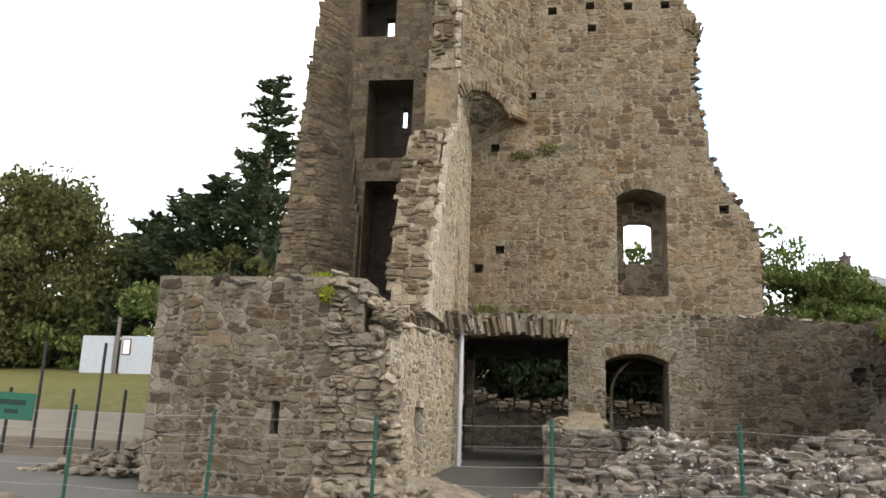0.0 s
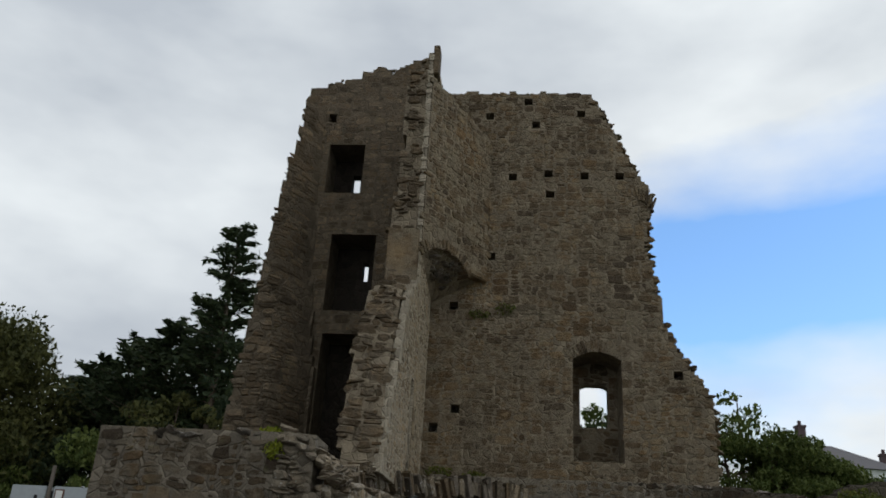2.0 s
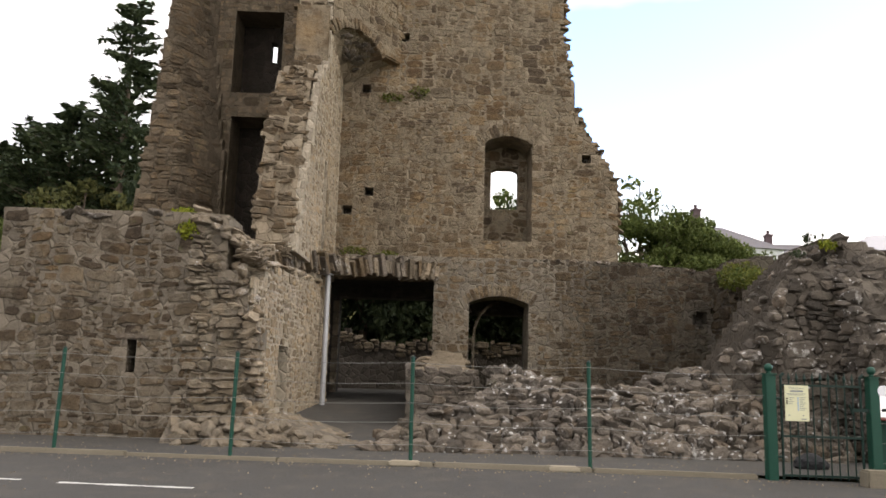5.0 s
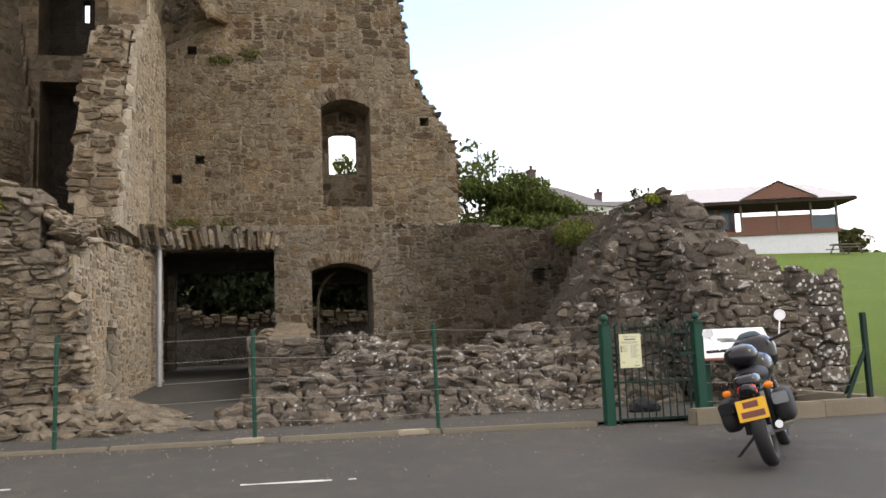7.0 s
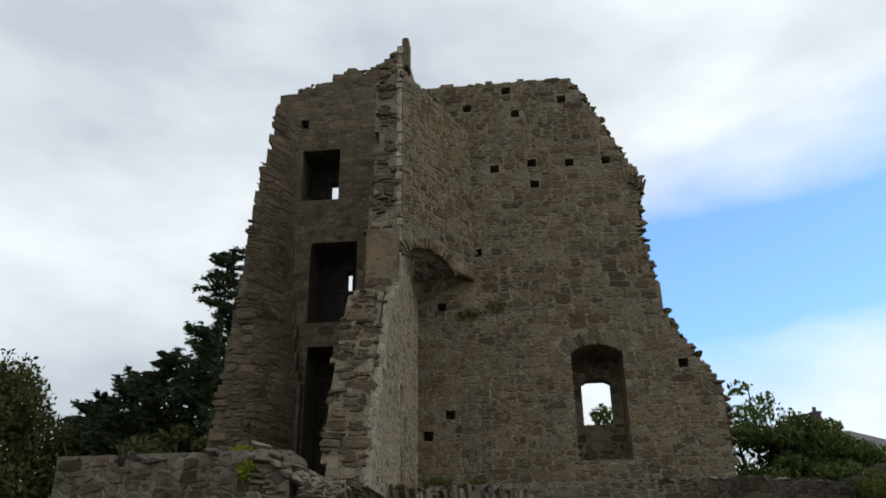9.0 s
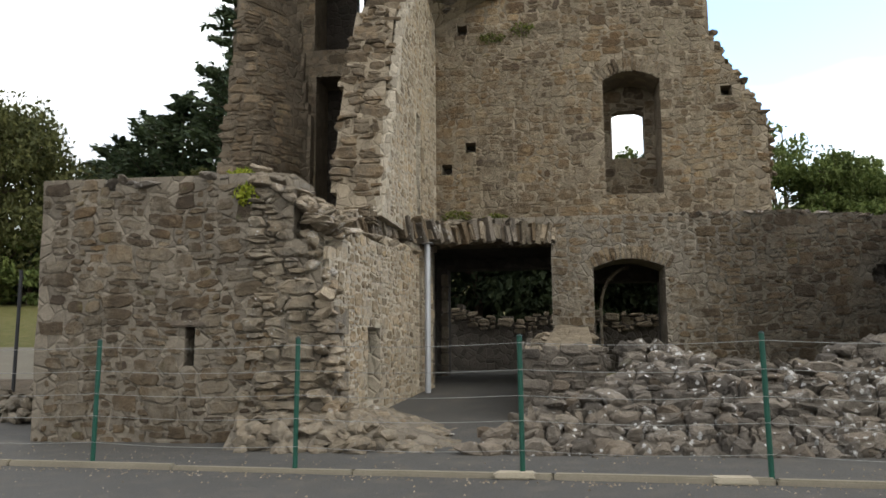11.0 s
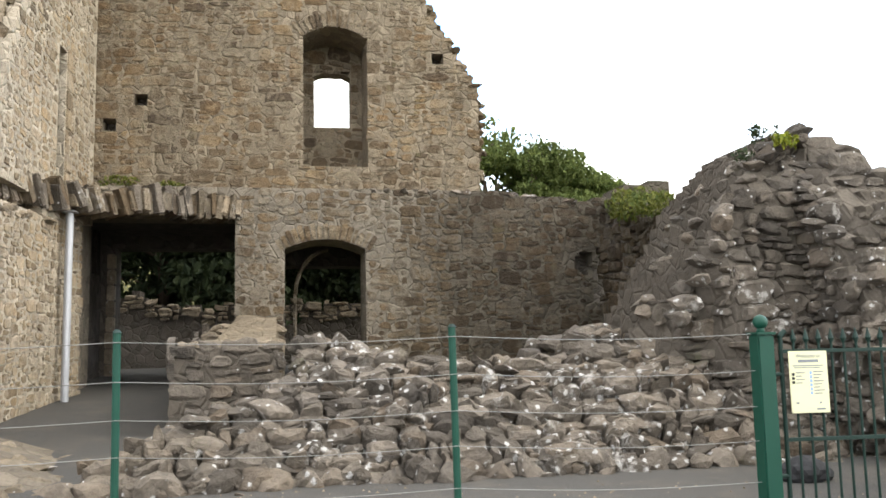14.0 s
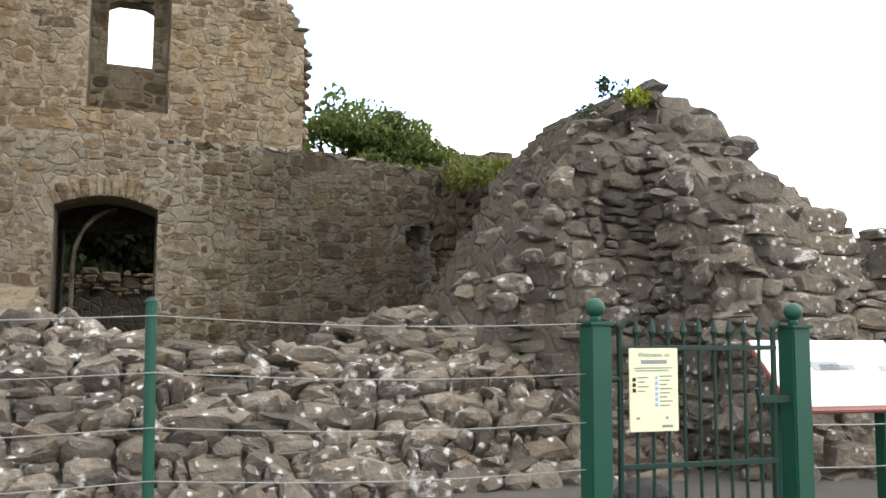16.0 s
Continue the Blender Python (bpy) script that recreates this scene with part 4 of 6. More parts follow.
# broken vault edge: thin slabs on edge from the side wall to the ground-floor opening
vault_edge = thing("vault_edge", "broken vault edge of thin slabs set on edge", "arch", kind="structure")
edge_pts = [Vector((-2.2, 13.6, 2.75)), Vector((-1.95, 15.2, 3.0)), Vector((-1.6, 16.3, 3.08)), Vector((-1.1, 17.0, 3.14)), Vector((-0.4, 17.55, 3.22)), Vector((0.75, 17.97, 3.2))]
for p, q in zip(edge_pts, edge_pts[1:]):
    n = max(3, int((q - p).length / 0.07))
    for i in range(n):
        c = p.lerp(q, (i + 0.5) / n)
        yaw = math.atan2((q - p).y, (q - p).x)
        hh, ww = rng.uniform(0.2, 0.42), rng.choice((0.034, 0.042, 0.05, 0.06))
        bm = bmesh.new()
        box(bm, -ww, -0.1 + rng.uniform(-0.08, 0.12), -0.04 + rng.uniform(-0.06, 0.06), ww, 0.5, hh, 0.01)
        for v in bm.verts:
            v.co += Vector((rng.uniform(-1, 1), rng.uniform(-1, 1), rng.uniform(-1, 1))) * 0.022
        lean = radians(-34 + 44 * (c.x + 2.2) / 2.9 + rng.uniform(-9, 9))
        bmesh.ops.transform(bm, matrix=Matrix.Translation(c) @ Matrix.Rotation(yaw, 4, "Z") @ Matrix.Rotation(lean, 4, "Y"), verts=bm.verts)
        part("slab", bm, rng.choice((M_GREY, M_RAW, M_BROKEN, M_BANK)), vault_edge)
vrng = random.Random(57)
spots = []
for i in range(90):
    k = vrng.randrange(len(edge_pts) - 1)
    p = edge_pts[k].lerp(edge_pts[k + 1], vrng.random())
    spots.append((p + Vector((vrng.uniform(-0.45, 0.0), vrng.uniform(0.1, 0.5), vrng.uniform(0.2, 0.36))), (vrng.uniform(0.14, 0.36), vrng.uniform(0.14, 0.3), vrng.uniform(0.06, 0.14))))
rocks(vault_edge, spots, M_RAW, vrng, name="loose_stone")
bm = bmesh.new()
top = [bm.verts.new((p.x - 0.2, p.y + 0.15, p.z + 0.02)) for p in edge_pts] + [bm.verts.new((0.75, 19, 3.3)), bm.verts.new((-2.9, 19, 3.3)), bm.verts.new((-2.9, 13.6, 2.9))]
f = bm.faces.new(top)
r = bmesh.ops.extrude_face_region(bm, geom=[f])
bmesh.ops.translate(bm, vec=(0, 0, 0.18), verts=[v for v in r["geom"] if isinstance(v, bmesh.types.BMVert)])
part("vault_remnant", bm, M_FILL_SHADE, vault_edge)

# ---- stub wall and rubble ----
stub = thing("stub_wall", "low grey stub wall running back to the castle", "wall", kind="structure")
m = frame_of((0, 13.55, 0), (1, 0, 0), (0, -1, 0))
st_in = lambda u, v: v < 1.2 + rag(u, 20, 3, 0.05)
core(stub, "wall_body", m, lambda u, v: v < 1.12, (0.22, 1.42, 0.0, 1.12), 4.5, M_PIER_FILL)
laid_stones(stub, m, st_in, (0.2, 1.45, 0.0, 1.3), (0.27, 0.14), 0.03, M_GREY, singles=100, seed=21)
m = frame_of((0.22, 0, 0), (0, 1, 0), (-1, 0, 0))
laid_stones(stub, m, lambda u, v: v < 1.15 + 0.1 * max(0, u - 15.5), (13.5, 17.9, 0.1, 1.6), (0.34, 0.2), 0.025, M_GREY, seed=22)
strng = random.Random(61)
spots = []
for i in range(70):
    y = strng.uniform(13.6, 17.8)
    h = 1.1 + 0.35 * max(0.0, (y - 15.8) / 2.0) ** 1.3
    spots.append(((strng.uniform(0.35, 1.3), y, h), (strng.uniform(0.25, 0.5), strng.uniform(0.25, 0.45), strng.uniform(0.12, 0.24))))
rocks(stub, spots, M_BANK, strng)
bm = bmesh.new()
vs = [bm.verts.new(p) for p in ((0.35, 15.4, 0.9), (1.36, 15.4, 0.9), (1.36, 18.0, 0.9), (0.35, 18.0, 0.9), (0.45, 15.6, 1.1), (1.3, 15.6, 1.1), (1.3, 17.98, 1.6), (0.7, 17.98, 1.6))]
for f in ((4, 5, 6, 7), (0, 1, 5, 4), (1, 2, 6, 5), (3, 0, 4, 7)):
    bm.faces.new([vs[i] for i in f])
bmesh.ops.subdivide_edges(bm, edges=bm.edges[:], cuts=5, use_grid_fill=True)
for v in bm.verts:
    v.co.z += 0.06 * noise.noise(v.co * 4)
part("mortar_slope", bm, M_MORTAR, stub)

rubble = thing("rubble_wall", "low tumbled wall of grey lichen-spotted rubble stones", "wall", kind="structure")
ang = math.atan2(1.0, 1.55)
m = frame_of((0, 11.12, -0.05), (1, 0, 0), (0, -math.sin(ang), math.cos(ang)))
RTOP = profile([(0.1, 0.35), (0.5, 0.8), (1.2, 1.1), (1.36, 1.2), (1.46, 2.1), (2.0, 2.1), (2.3, 1.75), (3.0, 1.62), (3.6, 1.6), (4.2, 2.0), (4.6, 2.2), (5.6, 2.2), (6.2, 2.6)])
rb_in = lambda u, v: -0.1 < v < RTOP(u) + rag(u, 23, 3, 0.08) and u > 0.15 + 0.32 * v - 0.4 + rag(v, 2, 3, 0.1)
rb_bulge = lambda u, v: 0.12 * noise.noise((u * 0.9, v * 1.1, 3)) + 0.16 * math.sin(max(0.0, min(1.0, v / 2.0)) * math.pi)
core(rubble, "rubble_fill", m, rb_in, (-0.3, 6.4, -0.2, 2.9), 0.9, M_FILL_SHADE, bulge=lambda u, v: rb_bulge(u, v) - 0.04)
laid_stones(rubble, m, rb_in, (-0.3, 6.3, -0.1, 2.9), (0.21, 0.105), 0.085, M_LICHEN, joint=0.002, big=0.2, wild=0.3, singles=300, focus=(3.0, 0.6), bulge=rb_bulge, soft=True, seed=24)
spots = []
for i in range(70):
    x = rng.uniform(0.3, 6.0)
    v = RTOP(x) * 1.0
    spots.append(((x, 11.12 + v * math.cos(ang) + rng.uniform(-0.1, 0.35), -0.05 + v * math.sin(ang) + 0.05), (rng.uniform(0.15, 0.42), rng.uniform(0.15, 0.35), rng.uniform(0.08, 0.26))))
for i in range(70):
    u = rng.uniform(0.5, 6.0)
    v = rng.uniform(0.1, 0.95) * RTOP(u)
    spots.append((m @ Vector((u, rb_bulge(u, v) + 0.05, v)), (rng.uniform(0.16, 0.5), rng.uniform(0.14, 0.34), rng.uniform(0.07, 0.24))))
for i in range(26):
    x = -0.2 + i * 0.22 + rng.uniform(-0.05, 0.05)
    spots.append(((x, 11.12 + rng.uniform(-0.05, 0.12), 0.06), (rng.uniform(0.25, 0.5), rng.uniform(0.2, 0.35), rng.uniform(0.2, 0.34))))
rocks(rubble, spots, M_LICHEN, rng)

bank = thing("foundation_bank", "low bank of pale foundation stones before the wall", "rubble", kind="structure")
spots = []
for i in range(230):
    t, s = rng.random(), rng.random()
    x = -3.0 + 2.7 * t
    hgt = 0.42 * min(1.0, (1 - t) * 1.9 + 0.1)
    y = 11.12 + s * 1.9
    z = hgt * min(1.0, s * 3.0 + 0.25) - 0.09
    spots.append(((x, y, z), (rng.uniform(0.16, 0.5), rng.uniform(0.16, 0.38), rng.uniform(0.1, 0.26))))
rocks(bank, spots, M_RAW, rng)
bm = bmesh.new()
bmesh.ops.create_grid(bm, x_segments=14, y_segments=10, size=0.5)
for v in bm.verts:
    x, y = -3.0 + 2.9 * (v.co.x + 0.5), 11.2 + 1.9 * (v.co.y + 0.5)
    t, s = v.co.x + 0.5, v.co.y + 0.5
    v.co = Vector((x, y, 0.42 * min(1.0, (1 - t) * 1.9 + 0.05) * min(1.0, s * 3 + 0.1) - 0.03 + 0.03 * noise.noise((x * 3, y * 3, 0))))
part("earth", bm, M_MORTAR_FRONT, bank)

# ---- right-hand ruin ----
pile = thing("ruined_pier", "tall broken mass of grey lichened castle masonry", "ruin", kind="structure")
PTOP = profile([(4.9, 1.05), (5.15, 1.5), (5.45, 1.9), (5.66, 2.3), (5.85, 2.65), (6.15, 2.98), (6.45, 3.25), (6.7, 3.36), (7.1, 3.38), (7.5, 3.15), (7.95, 2.75), (8.8, 2.25), (9.7, 1.85)])
# end of the return wall
m = frame_of((0, 11.75, 0), (1, 0, 0), (0, -1, 0))
pa_bulge = lambda u, v: -profile([(0, 0.0), (1.2, 0.05), (2.6, 0.3), (3.5, 0.8)])(v) - 1.2 * max(0.0, 5.7 - u) + 0.16 * noise.noise((u * 1.3, v * 1.3, 9))
pa_in = lambda u, v: v < PTOP(u) + rag(u, 25, 3, 0.06) and u < 6.85
core(pile, "pier_body", m, lambda u, v: pa_in(u, v + 0.06), (4.9, 6.9, -0.2, 3.7), 1.9, M_PIER_FILL, bulge=lambda u, v: pa_bulge(u, v) - 0.04 + 0.016 * noise.noise((u * 5.5, v * 5.5, 2)), pitch=0.09)
laid_stones(pile, m, pa_in, (4.9, 6.85, -0.1, 3.7), (0.27, 0.145), 0.036, M_PIER, stepped=True, joint=0.012, wild=0.3, big=0.2, singles=150, focus=(6.2, 1.7), bulge=pa_bulge, soft=True, seed=26)
# front mass, leaning back
m = frame_of((0, 10.6, 0), (1, 0, 0), (0, -1, 0))
PFRONT = profile([(6.5, 3.2), (6.9, 3.34), (7.1, 3.24), (7.3, 2.9), (7.5, 2.5), (7.8, 2.2), (8.05, 1.98), (8.3, 1.84), (8.82, 1.76)])
pb_bulge = lambda u, v: -profile([(0, 0.0), (1.2, 0.12), (2.3, 0.7), (3.0, 1.4), (3.6, 1.75)])(v) * (1 - 0.85 * max(0.0, min(1.0, (u - 7.9) / 0.5))) + 0.22 * noise.noise((u * 1.1, v * 1.1, 14)) - 0.1 * max(0.0, u - 7.2)
pb_in = lambda u, v: v < PFRONT(u) + rag(u, 35, 3, 0.06) and 6.56 < u < 8.82 + rag(v, 36, 3, 0.03)
core(pile, "front_body", m, lambda u, v: pb_in(u, v + 0.06), (6.58, 9.1, -0.2, 3.6), 2.2, M_PIER_FILL, bulge=lambda u, v: pb_bulge(u, v) - 0.05 + 0.02 * noise.noise((u * 5, v * 5, 6)) - (0.15 if u < 6.7 else 0.0), pitch=0.09)
frng = random.Random(91)
spots = []
for i in range(60):
    v = frng.uniform(0.2, 3.1)
    spots.append((m @ Vector((6.6 + frng.uniform(-0.1, 0.15), pb_bulge(6.65, v) - frng.uniform(0.14, 0.35), v)), (frng.uniform(0.2, 0.36), frng.uniform(0.25, 0.4), frng.uniform(0.12, 0.28))))
for i in range(24):
    u = frng.uniform(6.8, 8.6)
    v = frng.uniform(0.1, 0.97) * PFRONT(u)
    spots.append((m @ Vector((u, pb_bulge(u, v) - 0.09, v)), (frng.uniform(0.25, 0.6), frng.uniform(0.25, 0.36), frng.uniform(0.16, 0.36))))
rocks(pile, spots, M_SPOTTED, frng)
laid_stones(pile, m, pb_in, (6.5, 9.1, -0.1, 3.6), (0.3, 0.17), 0.042, M_SPOTTED, stepped=True, joint=0.012, wild=0.3, big=0.2, singles=170, focus=(7.0, 1.7), bulge=pb_bulge, soft=True, seed=36)
m = frame_of((6.56, 0, 0), (0, 1, 0), (-1, 0, 0))
laid_stones(pile, m, lambda u, v: v < 3.1 and u > 10.62 - pb_bulge(6.65, v) + 0.05, (10.6, 12.0, -0.1, 3.2), (0.25, 0.15), 0.05, M_LICHEN, soft=True, seed=38)
prng = random.Random(31)
spots = []
for i in range(90):
    x = prng.uniform(5.1, 8.6)
    y = 12.1 + prng.uniform(-0.25, 1.2) - 0.6 * max(0.0, x - 7.1)
    spots.append(((x, y, (PTOP(x) if x < 6.9 else PFRONT(x)) - 0.16 + prng.uniform(0, 0.06)), (prng.uniform(0.18, 0.4), prng.uniform(0.2, 0.35), prng.uniform(0.12, 0.22))))
rocks(pile, spots, M_LICHEN, prng)
# return wall from the pier back to the castle
m = frame_of((6.15, 0, 0), (0, 1, 0), (-1, 0, 0))
RT = profile([(12.0, 3.1), (13.0, 2.75), (14.5, 2.75), (16.5, 3.2), (18, 3.6)])
rt_in = lambda u, v: v < RT(u) + rag(u, 27, 2, 0.1)
rt_bulge = lambda u, v: -profile([(12, 0.0), (18, 0.6)])(u) - 0.06 * v + 0.15 * noise.noise((u, v, 4))
core(pile, "return_wall", m, rt_in, (12.2, 18.1, 0.0, 3.8), 0.8, M_FILL_SHADE, bulge=rt_bulge)
laid_stones(pile, m, rt_in, (12.2, 18.0, 0.2, 3.8), (0.36, 0.2), 0.05, M_DAMP, bulge=rt_bulge, seed=28)

# ---- materials for things ----
def paint_material(name, color, rough=0.45, wear=0.12, metal=0.0):
    k = Nodes(name)
    p = k.n.new("ShaderNodeNewGeometry").outputs["Position"]
    a, f = k.noise(4, 5, 0.6, p), k.noise(60, 4, 0.6, p)
    dark = tuple(c * 0.72 for c in color)
    base = k.mix(a, dark, color)
    base = k.mix(k.ramp(f, [(0.62, (0, 0, 0)), (0.8, (wear, wear, wear))]), base, (0.3, 0.28, 0.24))
    k.bump(f, 0.15, 0.003)
    return k.done(base, rough, metal, 0.3)


M_GREEN = paint_material("green_paint", (0.003, 0.05, 0.03), 0.55, 0.03)
M_SIGNGREEN = paint_material("sign_green", (0.006, 0.085, 0.05), 0.4)
M_HUT = paint_material("limewash", (0.4, 0.43, 0.45), 0.85, 0.25)
M_CHIMNEY = paint_material("dark_brick", (0.1, 0.07, 0.075), 0.9)
M_GREEN_DARK = paint_material("dark_green_paint", (0.004, 0.022, 0.015), 0.6, 0.04)
M_WIRE = paint_material("galvanised_wire", (0.26, 0.26, 0.24), 0.5, 0.3, 0.5)
M_STEEL = paint_material("galvanised_steel", (0.42, 0.43, 0.44), 0.5, 0.2, 0.4)
M_BLACK = paint_material("black_rubber", (0.016, 0.016, 0.017), 0.7)
M_BLACKGLOSS = paint_material("black_gloss", (0.012, 0.012, 0.014), 0.18)
M_CHROME = paint_material("chrome", (0.7, 0.7, 0.7), 0.15, 0.02, 1.0)
M_YELLOW = paint_material("yellow_plate", (0.75, 0.42, 0.02), 0.4)
M_NOTICE = paint_material("pale_yellow_notice", (0.66, 0.65, 0.42), 0.6, 0.03)
M_WHITE = paint_material("white_panel", (0.78, 0.78, 0.76), 0.35, 0.03)
M_WHITEWALL = paint_material("white_render", (0.68, 0.7, 0.72), 0.8, 0.1)
M_GREYMARK = paint_material("grey_print", (0.2, 0.22, 0.23), 0.5)
M_BLUEMARK = paint_material("blue_print", (0.25, 0.4, 0.6), 0.5)
M_BROWN = paint_material("brown_edge", (0.16, 0.05, 0.04), 0.5)
M_REDLENS = paint_material("red_lens", (0.5, 0.02, 0.015), 0.2)
M_AMBER = paint_material("amber_lens", (0.75, 0.2, 0.01), 0.25)
M_ROOF = paint_material("pale_roof", (0.46, 0.45, 0.47), 0.6)
M_SLATE = paint_material("slate_roof", (0.13, 0.12, 0.125), 0.7)
M_BRICKY = paint_material("brown_boarding", (0.17, 0.085, 0.062), 0.8)
M_SOFFIT = paint_material("dark_underside", (0.05, 0.032, 0.026), 0.9)
M_TIMBER = paint_material("grey_timber", (0.15, 0.13, 0.11), 0.85)
M_GLASS = paint_material("dark_glass", (0.06, 0.09, 0.11), 0.1)
M_BARK = paint_material("bark", (0.10, 0.075, 0.055), 0.95)
M_LINE = paint_material("worn_white_line", (0.55, 0.54, 0.5), 0.85, 0.5)


def leaf_material(name, a, b):
    k = Nodes(name)
    geo = k.n.new("ShaderNodeNewGeometry")
    base = k.mix(geo.outputs["Random Per Island"], a, b)
    base = k.mix(k.noise(0.7, 3, 0.6, geo.outputs["Position"]), base, k.mix(0.5, base, (0.02, 0.03, 0.01)))
    tr = k.n.new("ShaderNodeBsdfTranslucent")
    k.l.new(base, tr.inputs["Color"])
    mx = k.n.new("ShaderNodeMixShader")
    mx.inputs["Fac"].default_value = 0.25
    k.done(base, 0.7, spec=0.2)
    k.l.new(k.b.outputs["BSDF"], mx.inputs[1])
    k.l.new(tr.outputs["BSDF"], mx.inputs[2])
    k.l.new(mx.outputs["Shader"], k.n["Material Output"].inputs["Surface"])
    return k.m


M_PINE = leaf_material("pine_needles", (0.045, 0.05, 0.016), (0.12, 0.118, 0.036))
M_PINE_B = leaf_material("dark_needles", (0.018, 0.03, 0.015), (0.055, 0.072, 0.03))
M_LEAF = leaf_material("bush_leaves", (0.056, 0.084, 0.018), (0.165, 0.195, 0.052))
M_IVY = leaf_material("ivy_leaves", (0.05, 0.075, 0.012), (0.17, 0.17, 0.03))
M_YELLOWGREEN = leaf_material("stonecrop", (0.14, 0.18, 0.015), (0.32, 0.33, 0.03))


# ---- fence and gate ----
def fence_post(at, height):
    t = thing("fence_post", "slim green steel post of a wire fence", "fence post", "roadside fence posts", at=at)
    bm = bmesh.new()
    tube(bm, (0, 0, -0.1), (0, 0, height), 0.024, seg=12)
    part("post", bm, M_GREEN, t, smooth=False)
    bm = bmesh.new()
    tube(bm, (0, 0, height), (0, 0, height + 0.02), 0.03, 0.012, seg=12)
    part("cap", bm, M_GREEN_DARK, t)
    return t


post_x = [-7.3, -5.95, -3.95, -1.77, 0.37, 2.45]
posts = []
for i, x in enumerate(post_x):
    y = KERB(x) + 0.03
    z = ground_z(x, y)
    fp = fence_post((x, y, z), 1.25)
    fp.rotation_euler = (0, radians([1.5, 1.2, 1.0, 0.6, -0.4, -0.9][i]), 0)
    posts.append((x, y, z))
posts.append((4.44, 9.46, -0.05))
for h in (1.19, 0.95, 0.72, 0.5, 0.24):
    w = thing("fence_wire", "thin galvanised strand strung between fence posts", "fence wire", "fence wires")
    for a, b in zip(posts, posts[1:]):
        n = 8
        pts = [(a[0] + (b[0] - a[0]) * i / n, a[1] + (b[1] - a[1]) * i / n - 0.026, a[2] + (b[2] - a[2]) * i / n + h - 0.03 * math.sin(math.pi * i / n)) for i in range(n + 1)]
        wire_mesh("strand", pts, 0.0026, M_WIRE, w)


def gate_post(at, name="gate_post"):
    t = thing(name, "square green steel gate post with a ball finial", "gate post", "gate posts", at=at)
    bm = bmesh.new()
    box(bm, -0.058, -0.058, -0.15, 0.058, 0.058, 1.22, 0.008)
    part("shaft", bm, M_GREEN, t)
    bm = bmesh.new()
    box(bm, -0.072, -0.072, 1.22, 0.072, 0.072, 1.238, 0.006)
    part("cap_plate", bm, M_GREEN, t)
    bm = bmesh.new()
    tube(bm, (0, 0, 1.235), (0, 0, 1.27), 0.03, 0.022)
    ball(bm, (0, 0, 1.305), 0.048, 3)
    part("ball_finial", bm, M_GREEN, t, smooth=True)
    return t


gate_post((4.45, 9.44, -0.09))
gate_post((5.585, 9.34, -0.1))
gate = thing("gate", "closed dark green bar gate with spear-tipped bars", "gate", at=(4.45, 9.44, -0.08))
gate.rotation_euler = (0, 0, math.atan2(-0.1, 1.135))
for z in (0.1, 0.53, 1.1):
    bm = bmesh.new()
    box(bm, 0.13, -0.02, z - 0.012, 1.02, 0.012, z + 0.012, 0.003)
    part("rail", bm, M_GREEN_DARK, gate)
for x in (0.13, 1.01):
    bm = bmesh.new()
    tube(bm, (x, 0, 0.05), (x, 0, 1.2), 0.015)
    ball(bm, (x, 0, 1.2), 0.02, 1)
    tube(bm, (x, 0, 1.2), (x + 0.035, 0, 1.235), 0.018)
    part("stile", bm, M_GREEN_DARK, gate)
for i in range(9):
    x = 0.22 + i * 0.088
    bm = bmesh.new()
    tube(bm, (x, 0, 0.06), (x, 0, 1.16), 0.009, seg=8)
    bar = part("bar", bm, M_GREEN_DARK, gate)
    bm = bmesh.new()
    tube(bm, (x, 0, 1.15), (x, 0, 1.18), 0.009, 0.02, 8)
    tube(bm, (x, 0, 1.18), (x, 0, 1.25), 0.02, 0.001, 8)
    part("spear_tip", bm, M_GREEN_DARK, bar)
bm = bmesh.new()
box(bm, 0.9, -0.035, 0.82, 1.1, -0.01, 0.86, 0.004)
tube(bm, (0.9, -0.03, 0.8), (0.86, -0.06, 0.9), 0.01)
part("latch", bm, M_GREEN_DARK, gate)
for z in (0.3, 0.95):
    bm = bmesh.new()
    tube(bm, (0.07, 0, z), (0.14, 0, z), 0.014)
    part("hinge", bm, M_GREEN_DARK, gate)


def text_mesh(body, size, m, material, parent, name="lettering"):
    cu = bpy.data.curves.new(name, "FONT")
    cu.body, cu.size, cu.align_x, cu.extrude = body, size, "CENTER", 0.0006
    tmp = new("tmp", cu)
    me = bpy.data.meshes.new_from_object(tmp)
    bpy.data.objects.remove(tmp)
    me.transform(m)
    me.materials.append(material)
    ob = new(name, me)
    ob.parent = parent
    return ob


notice = thing("notice", "pale yellow visitor notice fixed to the gate", "sign", at=(4.735, 9.375, 0.82))
notice.rotation_euler = (0, 0, math.atan2(-0.1, 1.135))
bm = bmesh.new()
box(bm, -0.133, -0.004, -0.2, 0.133, 0.004, 0.2, 0.003)
part("panel", bm, M_NOTICE, notice)
text_mesh("Welcome to", 0.034, Matrix.Translation((0, -0.006, 0.158)) @ Matrix.Rotation(radians(90), 4, "X"), M_GREYMARK, notice)


def bars(parent, rows, material, name="print_bar", thick=0.0015, y=-0.0055):
    for x0, x1, z, h in rows:
        bm = bmesh.new()
        box(bm, x0, y - thick / 2, z - h / 2, x1, y + thick / 2, z + h / 2)
        part(name, bm, material, parent)


